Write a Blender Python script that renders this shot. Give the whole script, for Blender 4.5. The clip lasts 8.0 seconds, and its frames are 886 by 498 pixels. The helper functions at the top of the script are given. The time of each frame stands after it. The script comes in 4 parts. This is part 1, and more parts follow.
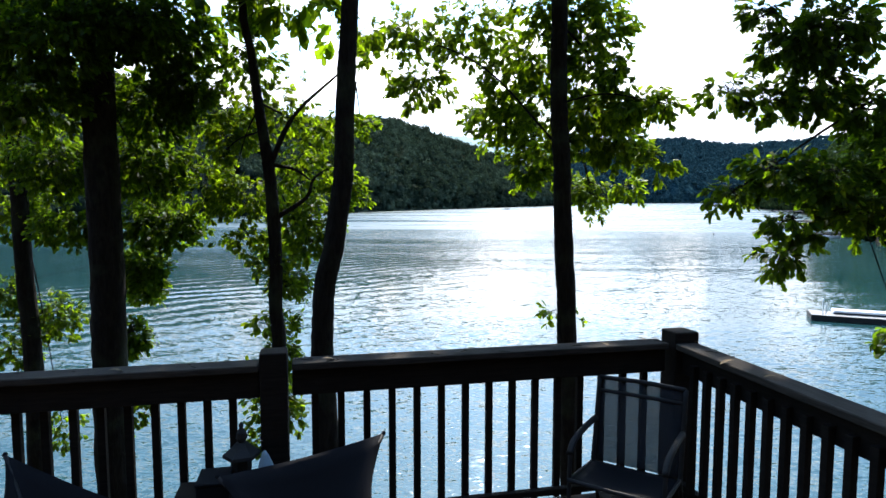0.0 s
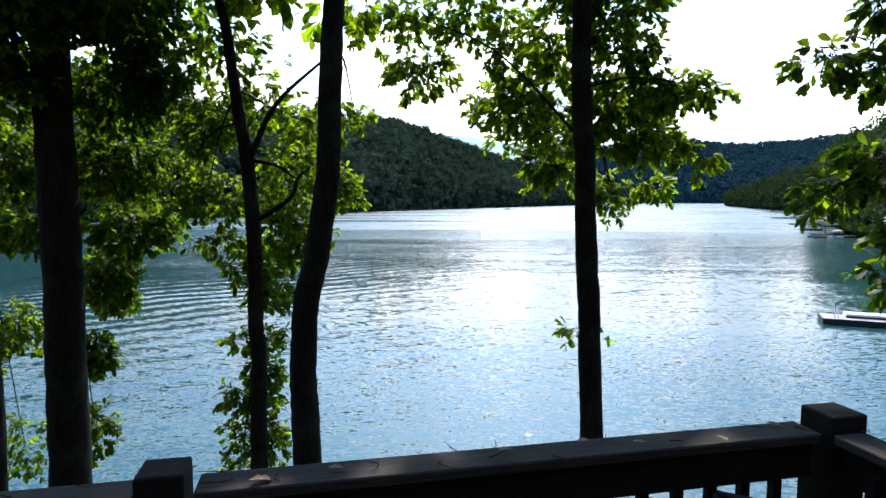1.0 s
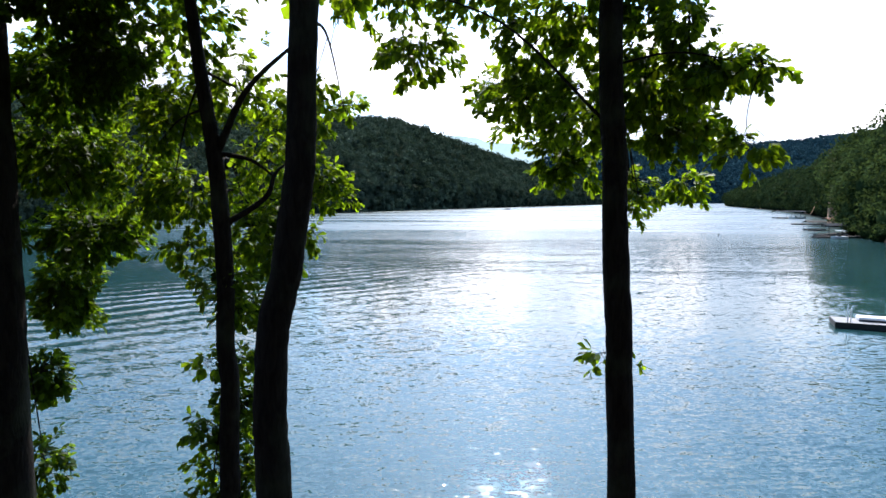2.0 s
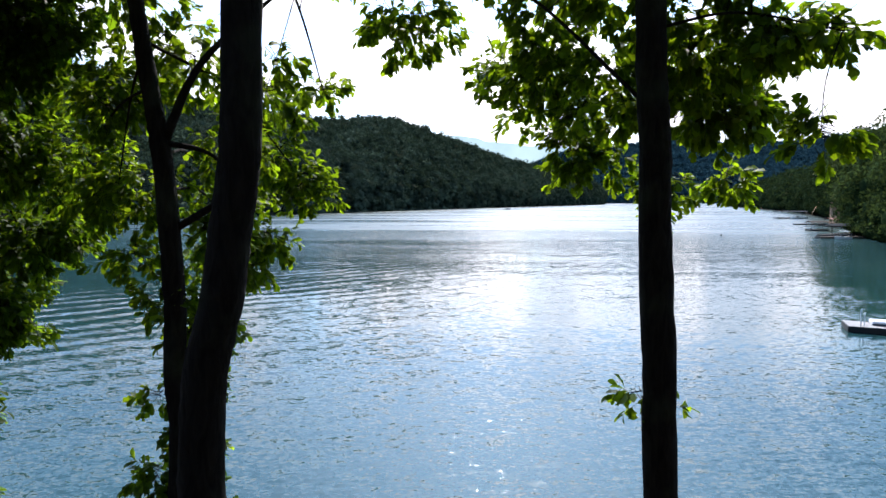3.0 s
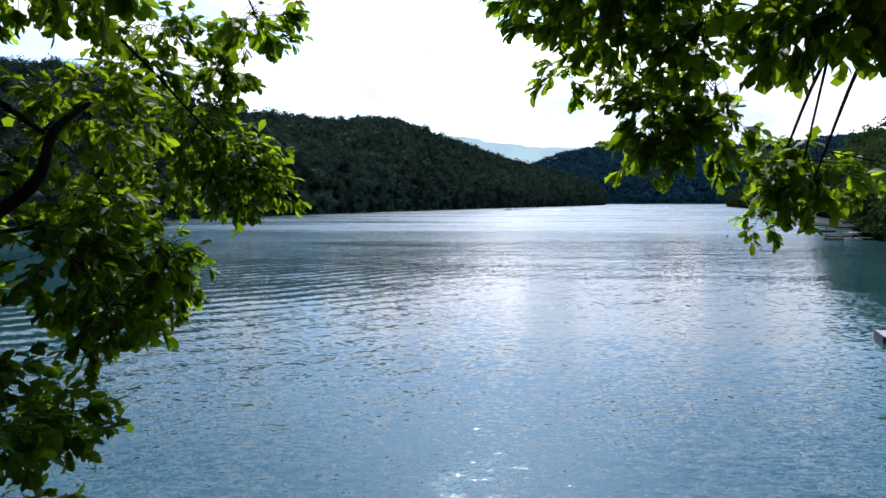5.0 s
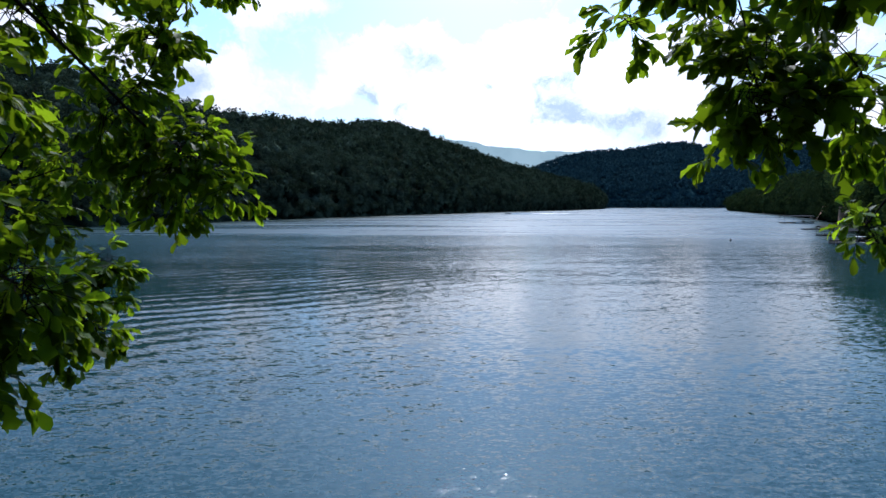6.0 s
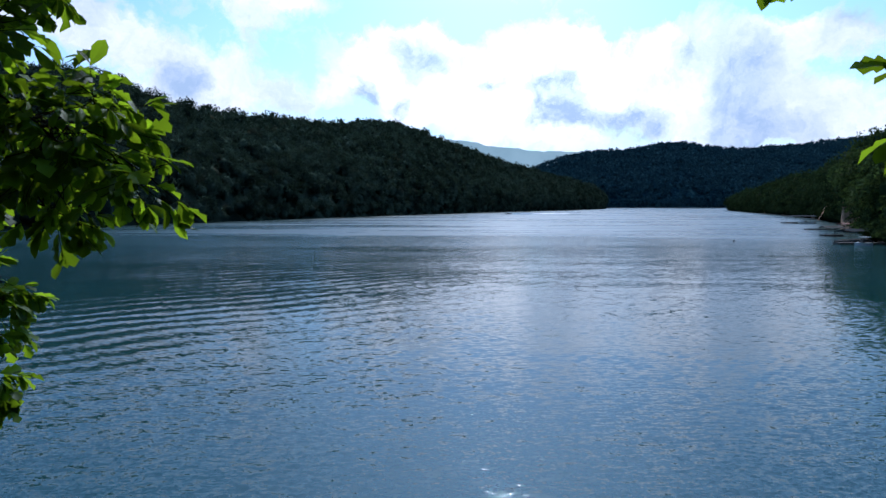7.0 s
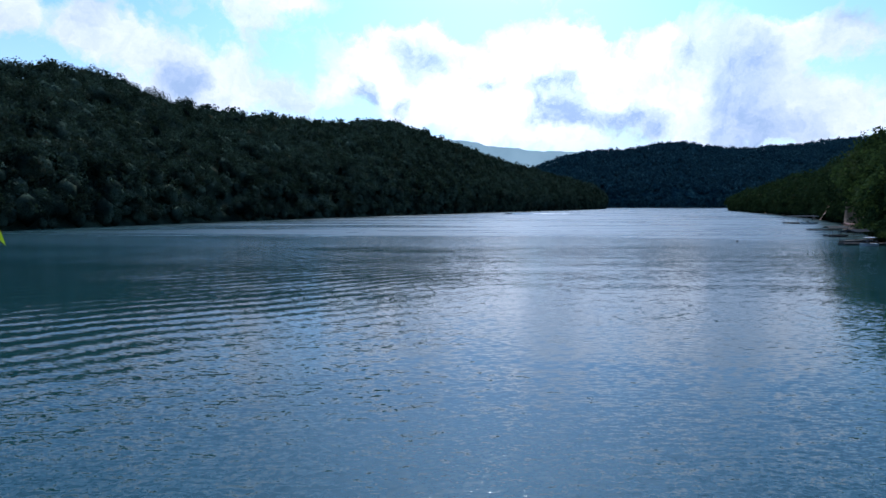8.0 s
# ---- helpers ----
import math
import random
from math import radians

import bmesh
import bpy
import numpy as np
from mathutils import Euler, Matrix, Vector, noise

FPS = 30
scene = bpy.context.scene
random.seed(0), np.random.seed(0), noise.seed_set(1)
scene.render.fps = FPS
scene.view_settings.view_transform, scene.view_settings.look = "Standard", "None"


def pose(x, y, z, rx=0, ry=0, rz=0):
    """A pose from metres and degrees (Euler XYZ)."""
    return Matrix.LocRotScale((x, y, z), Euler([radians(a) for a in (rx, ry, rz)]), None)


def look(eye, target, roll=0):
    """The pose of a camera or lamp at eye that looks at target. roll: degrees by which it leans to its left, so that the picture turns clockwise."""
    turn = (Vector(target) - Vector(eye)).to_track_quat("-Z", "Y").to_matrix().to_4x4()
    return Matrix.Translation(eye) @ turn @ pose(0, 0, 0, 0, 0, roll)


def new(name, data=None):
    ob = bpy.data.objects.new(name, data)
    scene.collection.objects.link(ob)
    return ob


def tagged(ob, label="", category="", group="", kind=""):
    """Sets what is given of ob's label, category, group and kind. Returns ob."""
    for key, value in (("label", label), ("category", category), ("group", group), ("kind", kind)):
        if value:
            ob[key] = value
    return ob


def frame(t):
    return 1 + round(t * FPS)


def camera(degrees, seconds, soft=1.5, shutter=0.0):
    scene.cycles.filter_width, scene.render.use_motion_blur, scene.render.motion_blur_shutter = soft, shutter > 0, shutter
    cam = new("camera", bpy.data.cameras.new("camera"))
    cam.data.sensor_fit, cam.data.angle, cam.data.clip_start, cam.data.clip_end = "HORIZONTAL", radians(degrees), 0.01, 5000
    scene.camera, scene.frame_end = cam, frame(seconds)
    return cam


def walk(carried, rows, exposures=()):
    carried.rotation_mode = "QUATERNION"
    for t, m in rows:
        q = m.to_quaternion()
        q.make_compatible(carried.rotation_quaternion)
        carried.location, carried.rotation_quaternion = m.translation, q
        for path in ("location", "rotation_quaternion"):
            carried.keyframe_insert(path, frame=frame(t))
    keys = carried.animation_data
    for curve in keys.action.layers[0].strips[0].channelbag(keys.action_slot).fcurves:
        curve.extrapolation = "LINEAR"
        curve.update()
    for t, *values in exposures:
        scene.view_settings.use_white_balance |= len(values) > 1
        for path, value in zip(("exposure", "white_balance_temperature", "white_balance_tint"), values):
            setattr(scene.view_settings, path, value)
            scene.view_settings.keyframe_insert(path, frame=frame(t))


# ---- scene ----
# camera and its way: a small drone that leaves a deck and flies out over the lake
cam = camera(73.0, 8.0, soft=1.5)
DIP, DIP_LATE = -4.64, -4.21
walk(cam, [
    (0.0, pose(0.000, 0.000, 9.700, 90 + DIP)),
    (0.5, pose(-0.029, 0.693, 9.702, 90 + DIP)),
    (1.0, pose(-0.054, 1.411, 9.711, 90 + DIP)),
    (1.5, pose(-0.080, 2.136, 9.710, 90 + DIP)),
    (3.0, pose(-0.026, 4.399, 9.711, 90 + DIP)),
    (3.5, pose(-0.008, 5.221, 9.692, 90 + DIP)),
    (4.0, pose(-0.027, 6.084, 9.689, 90 + DIP)),
    (4.5, pose(-0.066, 6.954, 9.673, 90 + DIP)),
    (4.8, pose(-0.088, 7.476, 9.670, 90 + DIP)),
    (5.7, pose(-0.152, 9.043, 9.662, 90 + DIP_LATE)),
    (6.0, pose(-0.174, 9.565, 9.661, 90 + DIP_LATE)),
    (6.5, pose(-0.207, 10.435, 9.668, 90 + DIP_LATE)),
    (7.0, pose(-0.244, 11.306, 9.674, 90 + DIP_LATE)),
    (7.5, pose(-0.281, 12.179, 9.679, 90 + DIP_LATE)),
    (8.0, pose(-0.320, 13.054, 9.685, 90 + DIP_LATE)),
], exposures=[(0.0, 1.65, 6400, 11), (1.0, 1.54, 6350, 12), (1.5, 1.48, 6350, 14), (3.0, 1.30, 6400, 17), (4.0, 1.12, 6350, 17), (4.7, 1.0, 6200, 16),
                (5.8, 0.42, 5850, 15), (6.5, 0.20, 5500, 14), (8.0, 0.07, 5300, 14)])

# ---- light: afternoon sun ahead of the camera, above the far shore ----
SUN_AZ, SUN_EL = radians(6.0), radians(46.0)
sun_way = Vector((math.sin(SUN_AZ) * math.cos(SUN_EL), math.cos(SUN_AZ) * math.cos(SUN_EL), math.sin(SUN_EL)))
sun = new("sun", bpy.data.lights.new("sun", "SUN"))
sun.data.energy, sun.data.angle, sun.data.color = 3.4, radians(0.53), (1.0, 0.94, 0.84)
sun.matrix_world = look(sun_way * 100, (0, 0, 0))


def tree_of(owner):
    owner.use_nodes = True
    owner.node_tree.nodes.clear()
    return owner.node_tree


class Nodes:
    """Short ways to add and join shader nodes."""

    def __init__(self, nt):
        self.nt = nt

    def add(self, kind, **settings):
        n = self.nt.nodes.new(kind)
        for k, v in settings.items():
            setattr(n, k, v)
        return n

    def put(self, socket, value):
        if isinstance(value, bpy.types.NodeSocket):
            self.nt.links.new(value, socket)
        else:
            socket.default_value = value

    def math(self, op, a, b=0.0, c=0.0, clamp=False):
        n = self.add("ShaderNodeMath", operation=op, use_clamp=clamp)
        for s, v in zip(n.inputs, (a, b, c)):
            self.put(s, v)
        return n.outputs[0]

    def vmath(self, op, a, b=(0, 0, 0)):
        n = self.add("ShaderNodeVectorMath", operation=op)
        self.put(n.inputs[0], a), self.put(n.inputs[1], b)
        return n.outputs["Value"] if op in ("LENGTH", "DOT_PRODUCT") else n.outputs[0]

    def noise(self, scale, detail=4.0, rough=0.55, vector=None, out="Fac", distortion=0.0):
        n = self.add("ShaderNodeTexNoise")
        n.inputs["Scale"].default_value, n.inputs["Detail"].default_value = scale, detail
        n.inputs["Roughness"].default_value, n.inputs["Distortion"].default_value = rough, distortion
        if vector is not None:
            self.put(n.inputs["Vector"], vector)
        return n.outputs[out]

    def ramp(self, fac, *stops):
        n = self.add("ShaderNodeValToRGB")
        e = n.color_ramp.elements
        while len(e) < len(stops):
            e.new(0.5)
        for el, (p, c) in zip(e, stops):
            el.position, el.color = p, (*c, 1) if isinstance(c, tuple) else (c, c, c, 1)
        self.put(n.inputs[0], fac)
        return n.outputs[0]

    def mix(self, fac, a, b, blend="MIX"):
        n = self.add("ShaderNodeMix", data_type="RGBA", blend_type=blend)
        self.put(n.inputs[0], fac)
        for s, v in ((n.inputs[6], a), (n.inputs[7], b)):
            self.put(s, (*v, 1) if isinstance(v, tuple) else v)
        return n.outputs[2]

    def bump(self, height, strength, distance, normal=None):
        n = self.add("ShaderNodeBump")
        n.inputs["Strength"].default_value, n.inputs["Distance"].default_value = strength, distance
        self.put(n.inputs["Height"], height)
        if normal is not None:
            self.put(n.inputs["Normal"], normal)
        return n.outputs[0]


# sky: Nishita air with broken cumulus in front of it, thickest below the sun
world = bpy.data.worlds.new("sky")
scene.world = world
g = Nodes(tree_of(world))
sky = g.add("ShaderNodeTexSky", sky_type="NISHITA", sun_disc=False, sun_elevation=SUN_EL, sun_rotation=SUN_AZ,
            altitude=300.0, air_density=1.0, dust_density=0.6, ozone_density=1.2)
way = g.add("ShaderNodeTexCoord").outputs["Generated"]
warp = g.vmath("SCALE", g.vmath("SUBTRACT", g.noise(5.5, 6, 0.6, way, "Color"), (0.5, 0.5, 0.5)))
warp.node.inputs["Scale"].default_value = 0.11
curl = g.vmath("SCALE", g.vmath("SUBTRACT", g.noise(19.0, 6, 0.65, way, "Color"), (0.5, 0.5, 0.5)))
curl.node.inputs["Scale"].default_value = 0.045
bent = g.vmath("ADD", g.vmath("ADD", way, warp), curl)
sep = g.add("ShaderNodeSeparateXYZ")
g.put(sep.inputs[0], bent)
az = g.math("ARCTAN2", sep.outputs[0], sep.outputs[1])
el = g.math("ARCSINE", sep.outputs[2])
place = g.add("ShaderNodeCombineXYZ")
g.put(place.inputs[0], az), g.put(place.inputs[1], el)


def cloud(total, a, e, ra, re, weight):
    """Adds a soft heap of cloud round the azimuth a and the elevation e (degrees) to the thickness so far."""
    off = g.vmath("SUBTRACT", place.outputs[0], (radians(a), radians(e), 0))
    r = g.vmath("LENGTH", g.vmath("MULTIPLY", off, (1 / radians(ra), 1 / radians(re), 0)))
    soft = g.math("SUBTRACT", 1.0, r, clamp=True)
    return g.math("MULTIPLY_ADD", soft, weight, total)


thick = g.math("MULTIPLY", g.math("SUBTRACT", g.noise(3.0, 5, 0.6, bent), 0.52, clamp=True), 2.8)
for heap in ((9.3, 10.3, 19.2, 6.9, 1.9), (-4.4, 12.1, 8.6, 5.9, 1.4), (-2.9, 15.5, 4.9, 3.2, 1.0), (-28.3, 13.1, 6.7, 2.4, 1.1), (-22.4, 10.3, 6.5, 3.5, 1.4), (26.9, 9.1, 9.2, 6.8, 1.5), (23.3, 14.1, 6.0, 3.0, 0.9), (32.7, 13.2, 8.6, 2.5, 1.2), (33.3, 7.2, 6.8, 3.2, 1.1), (-17.1, 16.7, 4.7, 2.6, 1.0), (-35.5, 14.0, 3.1, 2.6, 1.0), (-12.8, 10.4, 5.8, 2.1, 0.6), (-13.1, 17.7, 3.2, 1.6, 0.7)):
    thick = cloud(thick, *heap)
dull = g.math("MULTIPLY", thick, 0.0)
for heap in ((11.4, 8.2, 6.9, 1.9, 1.6), (17.6, 7.5, 3.9, 2.3, 1.6), (10.6, 10.7, 3.7, 2.4, 1.5), (-3.1, 13.9, 3.5, 3.2, 1.4), (-7.6, 9.8, 2.7, 2.9, 1.6), (-4.2, 9.1, 1.9, 1.6, 1.2), (26.9, 10.0, 4.1, 5.8, 1.5), (28.7, 6.2, 6.2, 1.7, 1.4), (-23.7, 10.7, 3.7, 2.2, 1.5), (21.9, 13.4, 3.0, 3.0, 0.9), (4.0, 11.6, 3.2, 1.3, 0.9), (34.4, 14.5, 2.7, 1.8, 1.0)):
    dull = cloud(dull, *heap)
billow = g.noise(14.0, 7, 0.62, bent)
bank_glow = cloud(g.math("MULTIPLY", thick, 0.0), 6.0, 10.0, 24.0, 9.0, 1.1)
cover = g.ramp(g.math("MULTIPLY_ADD", g.math("SUBTRACT", billow, 0.5), 2.2, thick), (0.22, 0.0), (0.75, 1.0))
shade_body = g.ramp(g.math("MULTIPLY_ADD", g.math("SUBTRACT", billow, 0.5), 2.2, dull), (0.1, 0.0), (1.1, 1.0))
puffs = g.ramp(g.noise(26.0, 8, 0.66, bent), (0.36, 0.45), (0.58, 1.0))
shade = g.math("MULTIPLY", shade_body, puffs)
air = g.vmath("SCALE", sky.outputs[0])
air.node.inputs["Scale"].default_value = 0.125
up = g.add("ShaderNodeSeparateXYZ")
g.put(up.inputs[0], way)
low = g.ramp(up.outputs[2], (0.02, 0.8), (0.30, 0.0))
air = g.mix(1.0, air, (0.92, 1.10, 1.14), "MULTIPLY")
air = g.mix(low, air, (0.72, 0.86, 0.96))
wisp = g.ramp(g.noise(9.0, 8, 0.68, bent), (0.38, (0.66, 0.72, 0.82)), (0.62, (0.95, 0.94, 0.94)))
bright = g.vmath("SCALE", wisp)
g.put(bright.node.inputs["Scale"], g.math("MULTIPLY_ADD", bank_glow, 0.4, 1.0))
cloud_colour = g.mix(shade, bright, (0.42, 0.52, 0.66))
# thin cloud scatters the light forward round the hidden sun
near_sun = g.math("POWER", g.math("MAXIMUM", g.vmath("DOT_PRODUCT", way, tuple(sun_way)), 0.0), 13.0)
veil = g.math("MULTIPLY_ADD", near_sun, 2.8, 1.0)
back = g.add("ShaderNodeBackground")
g.put(back.inputs[0], g.mix(cover, air, cloud_colour))
g.put(back.inputs[1], veil)
g.put(g.add("ShaderNodeOutputWorld").inputs[0], back.outputs[0])

# ---- materials ----
def material(name):
    m = bpy.data.materials.new(name)
    return m, Nodes(tree_of(m))


def finish(n, colour, rough=0.7, normal=None, metal=0.0, spec=0.4, sub=None):
    """A plain surface shader at the end of a material's nodes; sub: light let through, as in a leaf."""
    p = n.add("ShaderNodeBsdfPrincipled")
    n.put(p.inputs["Base Color"], (*colour, 1) if isinstance(colour, tuple) else colour)
    n.put(p.inputs["Roughness"], rough)
    p.inputs["Metallic"].default_value = metal
    p.inputs["Specular IOR Level"].default_value = spec
    if normal is not None:
        n.put(p.inputs["Normal"], normal)
    out = p.outputs[0]
    if sub is not None:
        t = n.add("ShaderNodeBsdfTranslucent")
        n.put(t.inputs[0], sub[0])
        m = n.add("ShaderNodeMixShader")
        m.inputs[0].default_value = sub[1]
        n.put(m.inputs[1], out), n.put(m.inputs[2], t.outputs[0])
        out = m.outputs[0]
    n.put(n.add("ShaderNodeOutputMaterial").inputs[0], out)


def coords(n, scale=(1, 1, 1), kind="Object"):
    m = n.add("ShaderNodeMapping")
    m.inputs["Scale"].default_value = scale
    n.put(m.inputs[0], n.add("ShaderNodeTexCoord").outputs[kind])
    return m.outputs[0]


def wood_material(name, dark, light, along=(1, 14, 14)):
    m, n = material(name)
    c = coords(n, along)
    grain = n.noise(5.0, 6, 0.65, c, distortion=0.6)
    blot = n.noise(1.3, 4, 0.6, coords(n, (1, 1, 1)))
    rnd = n.add("ShaderNodeObjectInfo").outputs["Random"]
    col = n.mix(n.math("MULTIPLY_ADD", rnd, 0.25, n.ramp(grain, (0.3, 0.0), (0.72, 0.8))), dark, light)
    col = n.mix(n.ramp(blot, (0.45, 0.0), (0.75, 0.55)), col, tuple(x * 0.45 for x in dark))
    finish(n, col, n.math("MULTIPLY_ADD", grain, 0.2, 0.75), n.bump(grain, 0.6, 0.004), spec=0.08)
    return m


def leaf_material(name, deep, bright, glow, share=0.5):
    """Leaves: waxy above, letting sunlight through; each leaf its own shade."""
    m, n = material(name)
    isl = n.add("ShaderNodeNewGeometry").outputs["Random Per Island"]
    info = n.add("ShaderNodeObjectInfo").outputs["Random"]
    r = n.math("FRACT", n.math("ADD", isl, info))
    vein = n.noise(38.0, 3, 0.6, coords(n))
    col = n.mix(r, deep, bright)
    col = n.mix(n.ramp(vein, (0.55, 0.0), (0.85, 0.6)), col, tuple(x * 0.5 for x in deep))
    thru = n.mix(n.math("POWER", r, 2.8), tuple(x * 0.3 for x in glow), glow)
    finish(n, col, n.math("MULTIPLY_ADD", vein, 0.3, 0.42), n.bump(vein, 0.35, 0.004), spec=0.14, sub=(thru, share))
    return m


def bark_material(name, dark, light):
    m, n = material(name)
    c = coords(n, (1, 1, 0.22))
    ridge = n.noise(16.0, 6, 0.65, c, distortion=0.9)
    patch = n.noise(1.6, 4, 0.6, coords(n))
    col = n.mix(n.ramp(ridge, (0.35, 0.0), (0.7, 1.0)), dark, light)
    col = n.mix(n.ramp(patch, (0.5, 0.0), (0.7, 0.45)), col, (0.035, 0.045, 0.025))
    finish(n, col, 0.92, n.bump(ridge, 1.0, 0.03), spec=0.1)
    return m


def forest_material(name, deep, bright, glow, share=0.25, warm=(0.10, 0.085, 0.045)):
    """Crowns of far trees: each tree its own shade, each clump of leaves a little off it, here and there a tree turning."""
    m, n = material(name)
    r = n.add("ShaderNodeNewGeometry").outputs["Random Per Island"]
    c = coords(n)
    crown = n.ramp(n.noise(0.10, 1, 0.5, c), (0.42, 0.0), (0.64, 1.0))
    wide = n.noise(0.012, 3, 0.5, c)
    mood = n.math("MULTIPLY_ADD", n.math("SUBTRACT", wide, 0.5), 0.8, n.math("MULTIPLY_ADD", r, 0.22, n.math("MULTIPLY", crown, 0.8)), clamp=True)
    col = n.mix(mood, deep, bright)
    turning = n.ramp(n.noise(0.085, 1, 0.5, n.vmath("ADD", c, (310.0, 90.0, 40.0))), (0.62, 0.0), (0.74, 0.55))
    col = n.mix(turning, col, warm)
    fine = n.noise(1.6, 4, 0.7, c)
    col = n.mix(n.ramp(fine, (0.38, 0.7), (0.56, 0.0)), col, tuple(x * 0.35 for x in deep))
    finish(n, col, 0.8, None, spec=0.0, sub=(n.mix(r, tuple(x * 0.4 for x in glow), glow), share))
    return m


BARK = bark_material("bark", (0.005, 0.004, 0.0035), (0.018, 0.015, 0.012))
LEAF = leaf_material("oak leaf", (0.011, 0.038, 0.005), (0.046, 0.112, 0.008), (0.46, 0.70, 0.010), 0.46)
# darker copy of the oak leaf, with canopy shade put into its colours
LEAF_SHADED = leaf_material("shaded leaf", (0.007, 0.024, 0.004), (0.022, 0.056, 0.006), (0.34, 0.58, 0.010), 0.44)
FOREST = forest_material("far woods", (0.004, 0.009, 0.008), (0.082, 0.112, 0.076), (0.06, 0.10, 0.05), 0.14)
# brighter copy of the woods colours, sunlight on the bank painted in
FOREST_NEAR = forest_material("sunlit bank woods", (0.005, 0.014, 0.007), (0.058, 0.088, 0.032), (0.10, 0.16, 0.04), 0.20)
# darker copy of the woods colours, shade on the point painted in
FOREST_POINT = forest_material("shaded point woods", (0.004, 0.012, 0.008), (0.040, 0.066, 0.030), (0.06, 0.10, 0.03), 0.16)
# distance haze is painted into these leaf colours as blue-green
FOREST_FAR = forest_material("far woods with painted haze", (0.008, 0.032, 0.048), (0.046, 0.100, 0.112), (0.04, 0.08, 0.09), 0.10, (0.05, 0.09, 0.10))
# deck and cap wood are darkened in base colour to stand in for shade
WOOD = wood_material("deck wood darkened for shade", (0.005, 0.004, 0.003), (0.020, 0.015, 0.012))
CAPWOOD = wood_material("grey weathered cap board", (0.012, 0.010, 0.009), (0.060, 0.050, 0.040))

m, n = material("forest floor")
soil = n.noise(0.9, 8, 0.7, coords(n))
finish(n, n.ramp(soil, (0.3, (0.022, 0.016, 0.010)), (0.55, (0.060, 0.042, 0.024)), (0.75, (0.035, 0.050, 0.016))), 0.95,
       n.bump(soil, 0.8, 0.2), spec=0.1)
SOIL = m
m, n = material("clay bank")
soil = n.noise(0.5, 7, 0.7, coords(n))
finish(n, n.ramp(soil, (0.3, (0.10, 0.055, 0.035)), (0.7, (0.30, 0.20, 0.13))), 0.95, n.bump(soil, 0.8, 0.4), spec=0.1)
CLAY = m

# lake water: green-blue depth, small wind ripples and long low swells
m, n = material("lake water")
turned_way = n.add("ShaderNodeMapping")
turned_way.inputs["Rotation"].default_value = (0, 0, radians(-36.0))
n.put(turned_way.inputs[0], n.add("ShaderNodeTexCoord").outputs["Object"])
roll = n.add("ShaderNodeTexWave", wave_type="BANDS", bands_direction="Y", wave_profile="SIN")
n.put(roll.inputs["Vector"], turned_way.outputs[0])
roll.inputs["Scale"].default_value, roll.inputs["Distortion"].default_value = 0.10, 7.0
roll.inputs["Detail"].default_value, roll.inputs["Detail Scale"].default_value = 3.0, 0.5
where = n.ramp(n.noise(0.02, 2, 0.5, coords(n)), (0.38, 0.25), (0.60, 1.0))
place_on = n.add("ShaderNodeSeparateXYZ")
n.put(place_on.inputs[0], n.add("ShaderNodeTexCoord").outputs["Object"])


def ranged(value, a, b, low, high):
    """A smooth change from low to high as a place goes from a to b."""
    r = n.add("ShaderNodeMapRange", interpolation_type="SMOOTHSTEP")
    n.put(r.inputs[0], value)
    for s, v in zip(tuple(r.inputs)[1:5], (a, b, low, high)):
        s.default_value = v
    return r.outputs[0]


wake_side = ranged(place_on.outputs[0], 10.0, -34.0, 0.10, 1.0)
swell = n.bump(n.math("MULTIPLY", n.math("MULTIPLY", roll.outputs["Fac"], where), wake_side), 1.0, 0.065)


def ripple(scale, stretch, slope, detail):
    """Leanings of the surface from one size of wavelet, wider than they are deep."""
    c = n.noise(scale, detail, 0.6, coords(n, stretch), "Color", 0.4)
    return n.vmath("MULTIPLY", n.vmath("SUBTRACT", c, (0.5, 0.5, 0.5)), slope)


gust = n.ramp(n.noise(0.03, 3, 0.6, coords(n, (0.5, 1.4, 1))), (0.35, 0.6), (0.65, 1.1))
near_lean = n.vmath("ADD", ripple(0.8, (0.35, 1.3, 1), (0.08, 0.15, 0), 3), ripple(3.6, (0.45, 1.2, 1), (0.50, 0.84, 0), 4))
glitter = n.vmath("MULTIPLY", ripple(9.0, (0.7, 1.0, 1), (0.55, 0.75, 0), 2), ranged(place_on.outputs[1], 24.0, 60.0, 1.0, 0.0))
near_lean = n.vmath("ADD", near_lean, glitter)
# wavelets too fine for the camera's distance turn into sheen, fitted to its view
far_off = ranged(place_on.outputs[1], 20.0, 260.0, 0.0, 1.0)
lean = n.vmath("MULTIPLY", near_lean, n.math("MULTIPLY", gust, ranged(place_on.outputs[1], 18.0, 75.0, 1.0, 0.42)))
lean = n.vmath("ADD", lean, ripple(0.22, (0.16, 1.0, 1), (0.02, 0.085, 0), 4))
lanes = n.ramp(n.noise(0.03, 5, 0.65, coords(n, (0.22, 1, 1))), (0.36, 0.15), (0.64, 0.32))
sheen = n.math("MULTIPLY_ADD", far_off, lanes, 0.05)
skin_normal = n.vmath("NORMALIZE", n.vmath("ADD", swell, lean))
depth = n.noise(0.05, 3, 0.5, coords(n))
p_col = n.mix(depth, (0.007, 0.034, 0.037), (0.017, 0.051, 0.050))
finish(n, p_col, sheen, skin_normal, spec=0.5)
WATER = m
WATER.node_tree.nodes["Principled BSDF"].inputs["IOR"].default_value = 1.333


